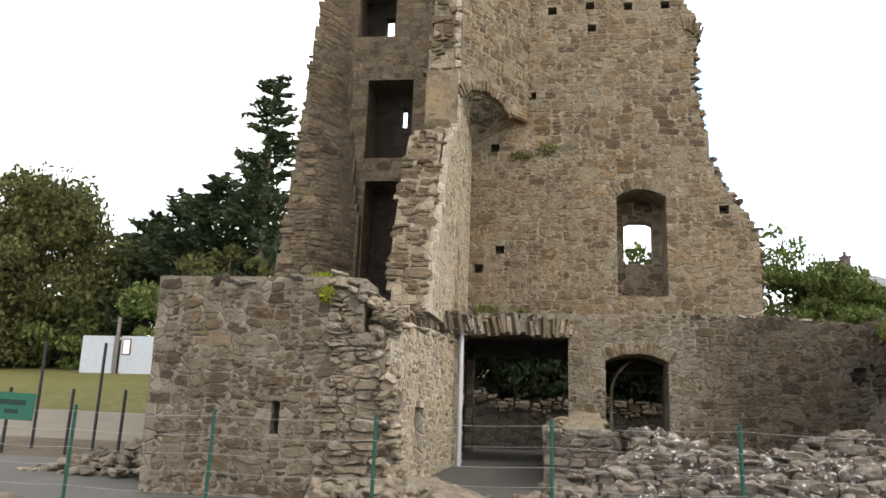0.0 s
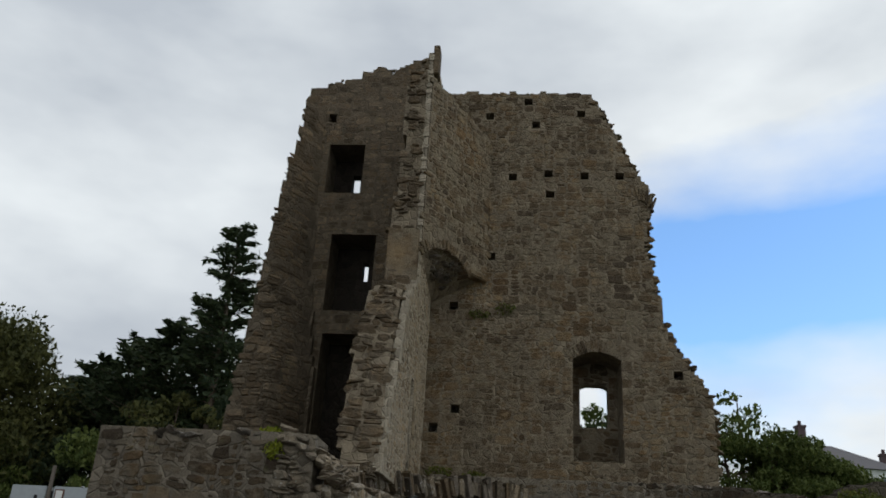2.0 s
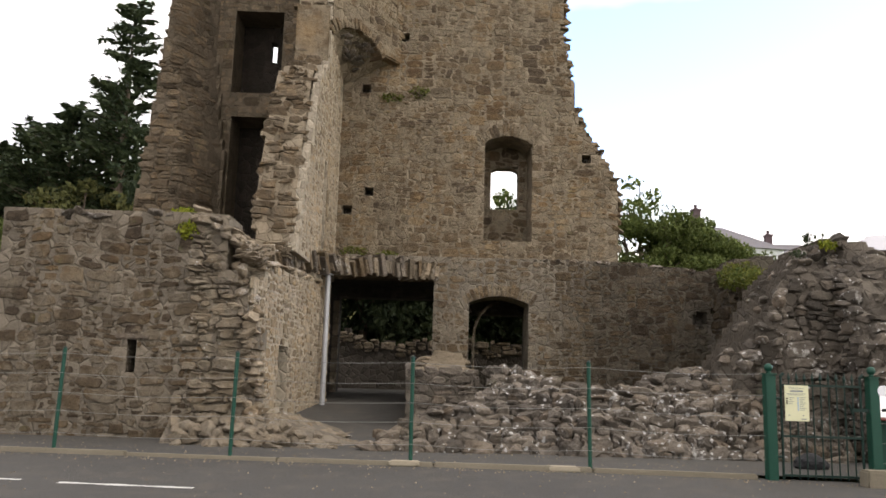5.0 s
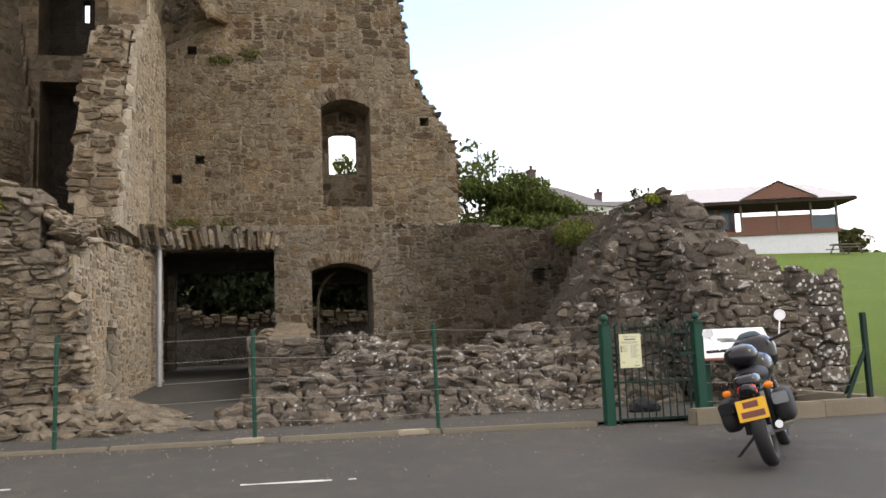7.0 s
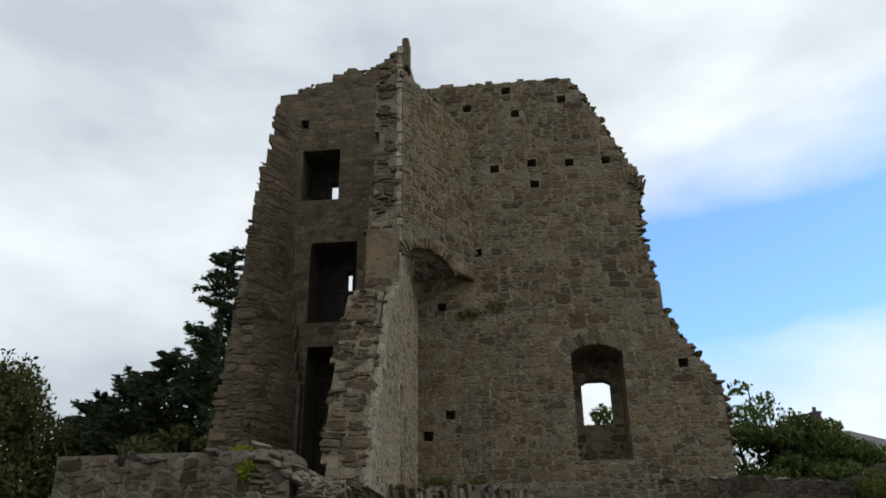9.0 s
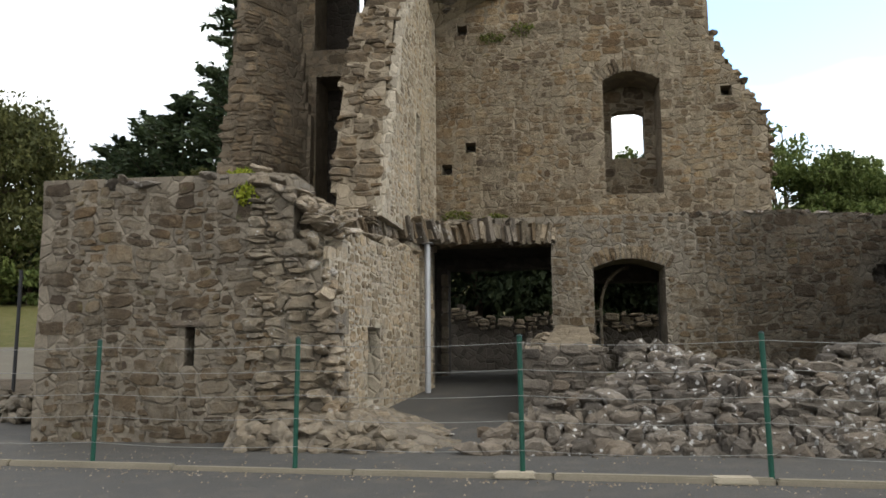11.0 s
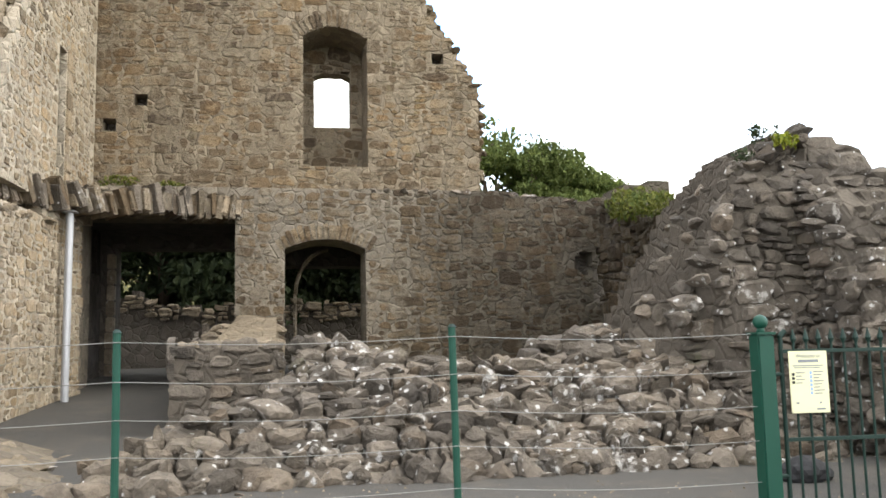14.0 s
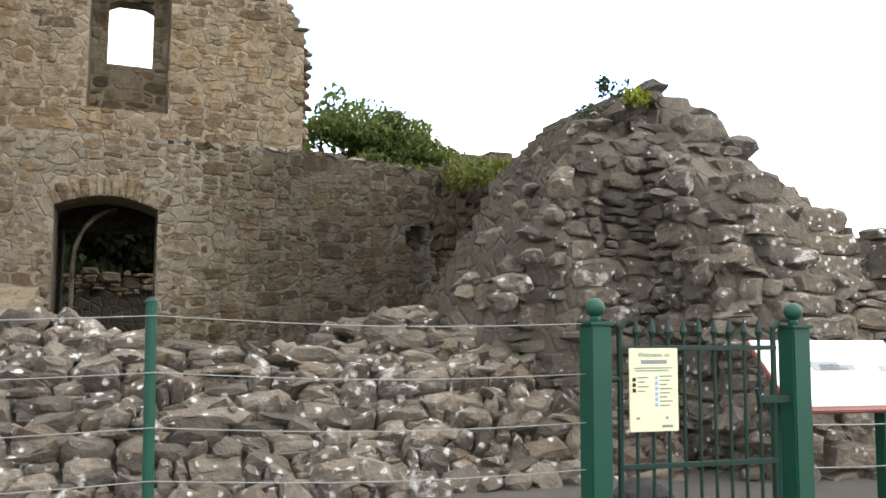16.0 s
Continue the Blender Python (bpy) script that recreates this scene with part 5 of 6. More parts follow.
bars(notice, [(-0.07, 0.07, 0.135, 0.018), (-0.11, 0.1, 0.105, 0.006), (-0.1, 0.08, 0.092, 0.005)]
     + [(-0.09, -0.03 - 0.02 * (i % 2), 0.06 - 0.022 * i, 0.006) for i in range(4)] + [(0.03, 0.1 - 0.015 * (i % 3), 0.065 - 0.02 * i, 0.006) for i in range(8)] + [(0.04, 0.1, -0.175, 0.012), (-0.1, -0.08, -0.135, 0.012), (0.06, 0.075, -0.135, 0.012)], M_GREYMARK)
bars(notice, [(0.005, 0.02, 0.058 - 0.026 * i, 0.018) for i in range(6)], M_BLUEMARK, "blue_mark")
bars(notice, [(-0.118, -0.1, 0.05 - 0.026 * i, 0.018) for i in range(3)], M_BLACK, "black_mark")

# information board behind the fence
board = thing("information_board", "white tilted information board on two green legs", "sign", at=(6.3, 9.72, -0.02))
board.rotation_euler = (0, 0, radians(-8))
tilt = Matrix.Translation((0, 0.0, 0.86)) @ Matrix.Rotation(radians(-48), 4, "X")
bm = bmesh.new()
box(bm, -0.49, -0.015, -0.29, 0.49, 0.01, 0.29, 0.006, tilt)
part("frame", bm, M_BROWN, board)
bm = bmesh.new()
box(bm, -0.475, -0.022, -0.255, 0.475, -0.012, 0.28, 0.002, tilt)
part("panel", bm, M_WHITE, board)
for x0, x1, z, h in ((-0.2, 0.02, 0.07, 0.05), (-0.12, 0.12, 0.045, 0.05), (-0.17, 0.06, 0.03, 0.03), (0.28, 0.33, 0.03, 0.05), (0.33, 0.4, -0.05, 0.03)):
    bm = bmesh.new()
    box(bm, x0, -0.0245, z - h / 2, x1, -0.0222, z + h / 2, 0.0, tilt)
    for v in bm.verts:
        v.co.x += 0.02 * noise.noise(v.co * 30)
    part("printed_picture", bm, M_GREYMARK, board)
for x in (-0.36, 0.36):
    bm = bmesh.new()
    box(bm, x - 0.045, 0.03, -0.1, x + 0.045, 0.11, 0.84, 0.006)
    part("leg", bm, M_GREEN, board)

# low concrete plinth and end post
plinth = thing("plinth", "low rough concrete plinth beside the gate", "plinth", kind="structure")
p0, p1 = Vector((5.3, 8.98, -0.1)), Vector((7.9, 9.12, -0.08))
for i in range(3):
    a, b = p0.lerp(p1, i / 3), p0.lerp(p1, (i + 1) / 3)
    bm = bmesh.new()
    box(bm, a.x, a.y, -0.2, b.x - 0.006, a.y + 0.2, 0.13, 0.02)
    part("block", bm, M_CONC, plinth)
bm = bmesh.new()
box(bm, 7.72, 9.28, -0.2, 7.92, 11.2, 0.15, 0.02)
part("block", bm, M_CONC, plinth)
endpost = thing("end_post", "dark green fence end post with two braces", "fence post", at=(7.78, 9.2, 0.12))
bm = bmesh.new()
box(bm, -0.03, -0.03, 0, 0.03, 0.03, 1.05, 0.005)
part("post", bm, M_GREEN_DARK, endpost)
for dx, dy in ((-0.32, 0.0), (-0.02, 0.45)):
    bm = bmesh.new()
    tube(bm, (dx, dy, 0.0), (0, 0, 0.62), 0.022)
    part("brace", bm, M_GREEN_DARK, endpost)
for h in (0.72, 0.5, 0.28):
    w = thing("fence_wire", "slack galvanised strand beside the gate", "fence wire", "fence wires")
    pts = [(5.66 + (7.75 - 5.66) * i / 8, 9.34 + (9.2 - 9.34) * i / 8, -0.1 + h + 0.15 * i / 8 - 0.07 * math.sin(math.pi * i / 8)) for i in range(9)]
    wire_mesh("strand", pts, 0.0026, M_WIRE, w)

# black sack behind the gate
sack = thing("sack", "black plastic sack slumped behind the gate", "sack", at=(5.3, 10.3, 0.05))
bm = bmesh.new()
bmesh.ops.create_icosphere(bm, subdivisions=3, radius=0.5)
for v in bm.verts:
    v.co = Vector((v.co.x * 0.5 * (1.1 - 0.4 * v.co.z), v.co.y * 0.35, max(-0.12, v.co.z * 0.42))) * (1 + 0.16 * noise.noise(v.co * 5))
bmesh.ops.scale(bm, vec=(0.75, 0.75, 0.6), verts=bm.verts)
bmesh.ops.translate(bm, vec=(0, 0, 0.03), verts=bm.verts)
part("bag", bm, M_BLACK, sack)

# prop under the vault
prop = thing("steel_prop", "round galvanised steel prop holding the broken vault", "prop", at=(-1.51, 16.6, 0.4))
bm = bmesh.new()
tube(bm, (0, 0, 0.0), (0, 0, 2.66), 0.052, seg=16)
part("tube", bm, M_STEEL, prop, smooth=False)
for z in (0.0, 2.62):
    bm = bmesh.new()
    box(bm, -0.1, -0.1, z, 0.1, 0.1, z + 0.02, 0.003)
    part("plate", bm, M_STEEL, prop)

# green sign by the fence
gs = thing("fence_sign", "green sign board fixed to the wire fence", "sign", at=(-6.95, KERB(-6.95) - 0.03, 1.22))
gs.rotation_euler = (0, radians(2), 0)
bm = bmesh.new()
box(bm, -0.42, -0.012, -0.18, 0.42, 0.012, 0.18, 0.006)
part("board", bm, M_SIGNGREEN, gs)
bars(gs, [(-0.12, 0.3, 0.05, 0.07), (0.0, 0.2, -0.07, 0.06)], M_GREEN_DARK, "letter_bar", 0.002, -0.0135)

# ---- motorcycle ----
bike = thing("motorcycle", "parked black touring motorcycle leaning on its side stand", "motorcycle", at=(4.6, 6.42, -0.125))
bike.scale = (0.93, 0.93, 0.93)
bike.rotation_euler = (0, radians(-13), radians(-38))


def wheel(parent, y, r, tw, rim_mat):
    h = new("wheel")
    h.parent, h.location = parent, (0, y, r)
    for nm, rad, w, mt in (("tyre", r - tw * 0.45, tw * 0.5, M_BLACK),):
        verts, faces, n, k = [], [], 32, 10
        for i in range(n):
            a = 2 * math.pi * i / n
            for j in range(k):
                b = 2 * math.pi * j / k
                rr = rad + tw * 0.45 * math.cos(b)
                verts.append((w * math.sin(b), rr * math.cos(a), rr * math.sin(a)))
        faces = [(i * k + j, ((i + 1) % n) * k + j, ((i + 1) % n) * k + (j + 1) % k, i * k + (j + 1) % k) for i in range(n) for j in range(k)]
        mesh_object(nm, verts, faces, mt, h, smooth=True)
    bm = bmesh.new()
    for i in range(24):
        a, b = 2 * math.pi * i / 24, 2 * math.pi * (i + 1) / 24
        rr = r - tw * 0.85
        tube(bm, (0, rr * math.cos(a), rr * math.sin(a)), (0, rr * math.cos(b), rr * math.sin(b)), 0.03, seg=6, caps=False)
    for i in range(5):
        a = 2 * math.pi * i / 5
        tube(bm, (0, 0, 0), (0, (r - tw * 0.85) * math.cos(a), (r - tw * 0.85) * math.sin(a)), 0.02, seg=6)
    tube(bm, (-0.08, 0, 0), (0.08, 0, 0), 0.045)
    part("rim", bm, rim_mat, h)


wheel(bike, 0.0, 0.31, 0.13, M_STEEL)
wheel(bike, 1.46, 0.31, 0.11, M_STEEL)


def shell(parent, name, mat, c, s, power=2.6, sub=3, rot=(0, 0, 0)):
    bm = bmesh.new()
    bmesh.ops.create_icosphere(bm, subdivisions=sub, radius=1)
    for v in bm.verts:
        n = (abs(v.co.x) ** power + abs(v.co.y) ** power + abs(v.co.z) ** power) ** (1 / power)
        v.co /= n
        v.co = Vector((v.co.x * s[0], v.co.y * s[1], v.co.z * s[2]))
    bmesh.ops.transform(bm, matrix=Matrix.Translation(c) @ Euler([radians(a) for a in rot]).to_matrix().to_4x4(), verts=bm.verts)
    return part(name, bm, mat, parent, smooth=True)


shell(bike, "rear_mudguard", M_BLACKGLOSS, (0, -0.12, 0.62), (0.085, 0.2, 0.06), rot=(-35, 0, 0))
shell(bike, "seat", M_BLACK, (0, 0.42, 0.8), (0.15, 0.42, 0.08))
shell(bike, "tail_fairing", M_BLACKGLOSS, (0, 0.0, 0.76), (0.12, 0.22, 0.08))
shell(bike, "fuel_tank", M_BLACKGLOSS, (0, 0.92, 0.86), (0.18, 0.3, 0.15))
shell(bike, "front_fairing", M_BLACKGLOSS, (0, 1.28, 0.98), (0.23, 0.2, 0.2))
shell(bike, "windscreen", M_GLASS, (0, 1.26, 1.12), (0.13, 0.05, 0.11), rot=(25, 0, 0))
shell(bike, "engine", M_STEEL, (0, 0.75, 0.42), (0.22, 0.28, 0.2), 3.5)
shell(bike, "front_mudguard", M_BLACKGLOSS, (0, 1.46, 0.6), (0.07, 0.26, 0.06))
shell(bike, "luggage_roll", M_BLACKGLOSS, (-0.02, 0.3, 0.99), (0.155, 0.22, 0.115), 2.3)
for s in (-1, 1):
    pn = shell(bike, "pannier", M_BLACK, (s * 0.235, 0.12, 0.5), (0.085, 0.24, 0.15), 3.6)
    bm = bmesh.new()
    box(bm, s * 0.235 - 0.065, -0.13, 0.52, s * 0.235 + 0.065, -0.12, 0.62, 0.01)
    part("pannier_flap", bm, M_GREYMARK if s > 0 else M_BLACKGLOSS, pn)
    ind = shell(bike, "indicator", M_AMBER, (s * 0.18, -0.16, 0.7), (0.04, 0.03, 0.03), sub=2)
    bm = bmesh.new()
    tube(bm, (s * 0.2, 1.15, 1.08), (s * 0.42, 1.02, 1.12), 0.016)
    part("handlebar", bm, M_BLACK, bike)
    bm = bmesh.new()
    tube(bm, (s * 0.3, 1.1, 1.1), (s * 0.36, 1.12, 1.27), 0.008)
    arm = part("mirror_arm", bm, M_CHROME, bike)
    bm = bmesh.new()
    tube(bm, (s * 0.37, 1.115, 1.3), (s * 0.37, 1.14, 1.3), 0.055, seg=20)
    part("mirror", bm, M_CHROME, arm)
    bm = bmesh.new()
    tube(bm, (s * 0.1, 1.46, 0.31), (s * 0.09, 1.22, 0.95), 0.024)
    part("fork", bm, M_CHROME, bike)
    bm = bmesh.new()
    tube(bm, (s * 0.12, 0.02, 0.31), (s * 0.12, 0.2, 0.66), 0.03)
    part("shock_absorber", bm, M_BLACK, bike)
bm = bmesh.new()
tube(bm, (0.17, -0.2, 0.36), (0.2, 0.6, 0.3), 0.034, 0.03, 14)
part("exhaust", bm, M_CHROME, bike)
shell(bike, "tail_light", M_REDLENS, (0, -0.2, 0.69), (0.08, 0.035, 0.055), 4)
plate = new("number_plate")
plate.parent, plate.location, plate.rotation_euler = bike, (0.0, -0.26, 0.53), (radians(-14), 0, 0)
bm = bmesh.new()
box(bm, -0.13, -0.004, -0.095, 0.13, 0.004, 0.095, 0.004)
part("plate", bm, M_YELLOW, plate)
bars(plate, [(-0.07, 0.06, 0.045, 0.055), (-0.1, 0.1, -0.04, 0.055)], M_BROWN, "character_bar", 0.002, -0.0055)
bm = bmesh.new()
tube(bm, (-0.1, 0.6, 0.28), (-0.36, 0.5, 0.075), 0.014)
box(bm, -0.41, 0.45, 0.065, -0.33, 0.54, 0.08, 0.004)
part("side_stand", bm, M_BLACK, bike)

# ---- worn road lines ----
for i, (x0, x1, y0) in enumerate(((-4.6, -3.3, 8.25), (-2.9, -1.6, 8.02), (0.3, 1.25, 7.35))):
    bm = bmesh.new()
    n = 14
    for j in range(n):
        a, b = x0 + (x1 - x0) * j / n, x0 + (x1 - x0) * (j + 1) / n
        h = 0.035 + 0.03 * noise.noise((a * 4, y0, 1))
        if h < 0.018:
            continue
        yy = y0 - 0.1 * (a - x0)
        vs = [bm.verts.new((u, yy + w, ground_z(u, yy + w) + 0.004)) for u, w in ((a, -h), (b, -h), (b, h), (a, h))]
        bm.faces.new(vs)
    tagged(part("road_line", bm, M_LINE), "worn broken white line painted on asphalt", "road line", kind="structure")


# ---- plants ----
def leaves(points, size, rng, flat=0.0):
    """Many small bent leaf clumps at the points."""
    verts, faces = [], []
    for p in points:
        s = size * rng.uniform(0.5, 1.4)
        r = Euler((rng.uniform(-1.4, 1.4) * (1 - flat), rng.uniform(-1.4, 1.4) * (1 - flat), rng.uniform(0, 6.28))).to_matrix()
        k = len(verts)
        for q in ((-0.5, 0, 0), (0, -0.28, 0.12), (0.5, 0, -0.05), (0, 0.28, 0.1)):
            verts.append(Vector(p) + r @ (Vector(q) * s))
        faces += [(k, k + 1, k + 2), (k, k + 2, k + 3)]
    return verts, faces


def blob_points(c, r, n, rng, hollow=0.55):
    out = []
    while len(out) < n:
        v = Vector((rng.uniform(-1, 1), rng.uniform(-1, 1), rng.uniform(-1, 1)))
        if not hollow < v.length < 1:
            continue
        f = 1 + 0.35 * noise.noise(v * 2.2 + Vector(c))
        out.append(Vector(c) + Vector((v.x * r[0], v.y * r[1], v.z * r[2])) * f)
    return out


def tree(name, label, at, height, width, material, rng, shape="round", bare=0.25, clumps=26, per=170, leaf=0.42):
    t = thing(name, label, "tree", at=at)
    bm = bmesh.new()
    r = 0.035 * height * 0.5
    steps = 7
    spine = [Vector((0, 0, -0.4))]
    for i in range(steps):
        spine.append(Vector((rng.uniform(-0.15, 0.15) * width * 0.15, rng.uniform(-0.15, 0.15) * width * 0.15, height * 0.93 * (i + 1) / steps)))
    for i in range(steps):
        tube(bm, spine[i], spine[i + 1], r * (1 - i / steps) + 0.03, r * (1 - (i + 1) / steps) + 0.03, 8)
    part("trunk", bm, M_BARK, t)
    pts = []
    bm = bmesh.new()
    for i in range(clumps):
        f = bare + (1 - bare) * (i + 0.5) / clumps
        if shape == "round":
            q = (f - bare) / (1 - bare)
            reach = width * 0.5 * math.sqrt(max(0.05, 1 - (2 * q - 0.75) ** 2 / 1.6))
        else:
            q = (f - bare) / (1 - bare)
            reach = width * 0.5 * (1.05 - q) * rng.uniform(0.6, 1.2)
        a = rng.uniform(0, 6.28)
        d = reach * (rng.uniform(0.45, 0.95))
        c = Vector((d * math.cos(a), d * math.sin(a), height * f * 0.95 + rng.uniform(-0.3, 0.3)))
        base = Vector((0, 0, max(height * 0.12, c.z - d * 0.45)))
        tube(bm, base, c, 0.012 * height * 0.5, 0.02, 5, False)
        rr = width * rng.uniform(0.13, 0.24) if shape == "round" else width * rng.uniform(0.1, 0.2)
        pts += blob_points(c, (rr, rr, rr * (0.62 if shape == "round" else 0.45)), per, rng, 0.3)
    tagged(part("branchwork", bm, M_BARK, t), kind="stuff")
    v, f = leaves(pts, leaf, rng)
    tagged(mesh_object("crown", v, f, material, t), kind="stuff")
    return t


def conifer(label, at, height, width, material, rng, bare=0.15, branches=110, per=46, rise=0.15):
    """A ragged conifer: a straight trunk and layered branches hung with needle sprays."""
    t = thing("tree", label, "tree", at=at)
    bm = bmesh.new()
    tube(bm, (0, 0, -0.4), (0, 0, height * 0.55), 0.016 * height, 0.009 * height, 10)
    tube(bm, (0, 0, height * 0.55), (0, 0, height), 0.009 * height, 0.01, 8)
    part("trunk", bm, M_BARK, t)
    verts, faces = [], []
    lm = bmesh.new()
    for i in range(branches):
        q = (i + rng.random()) / branches
        z = height * (bare + (1 - bare) * q)
        a = rng.uniform(0, 6.28)
        ln = width * 0.5 * (1.08 - q) ** 0.8 * rng.uniform(0.45, 1.15) + 0.25
        d = Vector((math.cos(a), math.sin(a), 0))
        tip = Vector((0, 0, z)) + d * ln + Vector((0, 0, ln * (rise + rng.uniform(-0.2, 0.25))))
        root = Vector((0, 0, z))
        tube(lm, root, tip, 0.03, 0.008, 4, False)
        for j in range(per):
            s = rng.uniform(0.2, 1.05)
            c = root.lerp(tip, s) + Vector((rng.gauss(0, 1), rng.gauss(0, 1), rng.gauss(0, 0.6))) * 0.16 * (0.4 + ln * 0.3)
            dirn = (d + Vector((rng.uniform(-0.9, 0.9), rng.uniform(-0.9, 0.9), rng.uniform(-0.5, 0.6)))).normalized()
            sidev = dirn.cross(Vector((rng.uniform(-1, 1), rng.uniform(-1, 1), rng.uniform(-1, 1)))).normalized()
            le, wi = rng.uniform(0.2, 0.5), rng.uniform(0.05, 0.11)
            k = len(verts)
            verts += [c - dirn * le * 0.5, c - sidev * wi, c + dirn * le * 0.6, c + sidev * wi]
            faces += [(k, k + 1, k + 2), (k, k + 2, k + 3)]
    tagged(part("branchwork", lm, M_BARK, t), kind="stuff")
    tagged(mesh_object("crown", verts, faces, material, t), kind="stuff")


trng = random.Random(77)
PINE, FIR = "broad dark green pine tree behind the lawn", "tall ragged dark conifer behind the castle"


def plant(label, x, y, top, width, mat, shape="round", bare=0.2, clumps=26, per=170, leaf=0.42):
    z = ground_z(x, y)
    tree("tree", label, (x, y, z - 0.05), top - z, width, mat, trng, shape, bare, clumps, per, leaf)


plant(PINE, -28.6, 42, 14.8, 9.4, M_PINE, "round", 0.02, 130, 260, 0.3)
plant(PINE, -33.5, 44, 13.6, 7.5, M_PINE, "round", 0.02, 90, 220, 0.3)
conifer(FIR, (-15.6, 42, ground_z(-15.6, 42)), 20.6 - ground_z(-15.6, 42), 6.6, M_PINE_B, trng, 0.12, 150, 60)
for x, y, top, w in ((-24.0, 46, 13.4, 4.6), (-21.4, 45, 14.4, 5.0), (-19.2, 44, 15.2, 5.2), (-17.2, 45, 16.6, 5.4), (-14.0, 46, 15.0, 5.5), (-26.2, 48, 12.6, 4.5), (-22.6, 50, 13.6, 4.8)):
    conifer("dark pine tree with bare lower trunk", (x, y, ground_z(x, y)), top - ground_z(x, y), w * 1.25, M_PINE_B, trng, 0.38, 90, 60, 0.45)
for x, y, top, w in ((-20.5, 40.5, 8.2, 4.4), (-25.8, 41, 7.6, 4.0), (-17.0, 41, 10.5, 5.0), (-14.5, 40, 9.5, 5.0), (-31.0, 38, 7.5, 3.6)):
    plant("lighter green young tree beside the lawn", x, y, top, w, M_LEAF if w < 4.5 else M_PINE, "round", 0.1, 20, 140, 0.34)
for x, y, top, w in ((-22.5, 43, 8.6, 5.0), (-25.5, 43.5, 8.4, 5.0), (-19.0, 43, 8.8, 5.0)):
    plant("low dark shrub tree behind the white hut", x, y, top, w, M_PINE_B, "round", 0.0, 30, 200, 0.3)
# dark trees behind the chamber, and the bush over the wall
# Crowns raised out of sight and dark needles put shade behind the openings.
for x, y, top, w in ((-4.5, 26.5, 8.5, 5.5), (-1.5, 26.0, 8.0, 5.0), (1.2, 26.5, 6.6, 5.0), (3.6, 26.2, 6.4, 5.0), (-7, 27, 9, 5), (-0.2, 28.5, 8.5, 5.5), (3.5, 29, 7.0, 5.5)):
    plant("dense dark shrub tree raised behind the castle to shade it", x, y, top, w, M_PINE_B, "round", 0.0, 34, 360, 0.24)
for x, y, top, w in ((7.0, 26.5, 6.9, 3.0), (8.2, 26, 6.7, 3.0), (9.2, 26, 6.3, 2.8), (10.2, 26.2, 5.8, 2.6), (11.3, 26.5, 5.2, 2.8), (13.2, 27, 4.8, 2.8), (6.2, 27.5, 7.6, 2.0), (8.8, 27.2, 6.6, 3.0)):
    plant("bright green leafy bush rising over the wall", x, y, top, w, M_LEAF, "round", 0.0, 46, 400, 0.12)
for x, y in ((48.5, 68), (51.0, 69), (53.5, 68), (56.5, 70)):
    plant("dark hedge bush beside the pavilion lawn", x, y, ground_z(x, y) + 2.6, 3.6, M_PINE, "round", 0.0, 16, 160, 0.3)
plant("thin leafed tree seen through the window", 4.3, 40, 10.7, 3.2, M_LEAF, "round", 0.3, 14, 60, 0.3)
plant("thin leafed tree beyond the tower", 11.0, 40, 11.4, 3.2, M_LEAF, "round", 0.35, 14, 45, 0.3)


def patch(name, label, cat, centres, n, size, material, rng):
    t = thing(name, label, cat, at=centres[0][0])
    o = Vector(centres[0][0])
    pts = []
    for c, r in centres:
        pts += [p - o for p in blob_points(c, r, n, rng, 0.35)]
    v, f = leaves(pts, size, rng)
    tagged(mesh_object("foliage", v, f, material, t), kind="stuff")
    bm = bmesh.new()
    for i in range(8):
        tube(bm, (0, 0, -0.1), pts[i * 7], 0.008, 0.003, 5)
    part("stem", bm, M_BARK, t)


patch("wall_plant", "yellow-green plant growing on the wall top", "plant", [((-2.98, 11.85, 3.27), (0.3, 0.18, 0.1)), ((-2.95, 11.68, 3.0), (0.16, 0.1, 0.14))], 260, 0.07, M_YELLOWGREEN, trng)
patch("ivy", "ivy hanging over the broken wall corner", "ivy", [((7.25, 17.35, 3.45), (0.5, 0.3, 0.22)), ((7.15, 17.15, 3.1), (0.3, 0.2, 0.35)), ((6.75, 16.6, 3.2), (0.3, 0.35, 0.2)), ((6.5, 15.2, 3.0), (0.25, 0.6, 0.18)), ((7.0, 16.9, 2.75), (0.15, 0.15, 0.25))], 420, 0.09, M_IVY, trng)
patch("wall_plant", "small straggling shrub on the ruined pier", "plant", [((6.4, 12.15, 3.26), (0.24, 0.16, 0.09)), ((6.2, 12.1, 3.22), (0.06, 0.05, 0.12)), ((6.08, 12.15, 3.0), (0.12, 0.1, 0.07))], 90, 0.05, M_PINE_B, trng)
patch("wall_plant", "small tuft growing on the pier's stones", "plant", [((6.45, 11.95, 3.12), (0.14, 0.08, 0.08))], 120, 0.07, M_YELLOWGREEN, trng)
patch("wall_plant", "dull green tuft at the tower's foot", "plant", [((-1.15, 18.2, 3.75), (0.3, 0.15, 0.14)), ((-0.4, 18.25, 3.72), (0.25, 0.12, 0.1))], 200, 0.07, M_IVY, trng)
patch("wall_plant", "dry tuft growing from the tower wall", "plant", [((0.2, 18.36, 7.6), (0.25, 0.08, 0.16)), ((-0.45, 18.36, 7.45), (0.3, 0.08, 0.12))], 160, 0.06, M_IVY, trng)

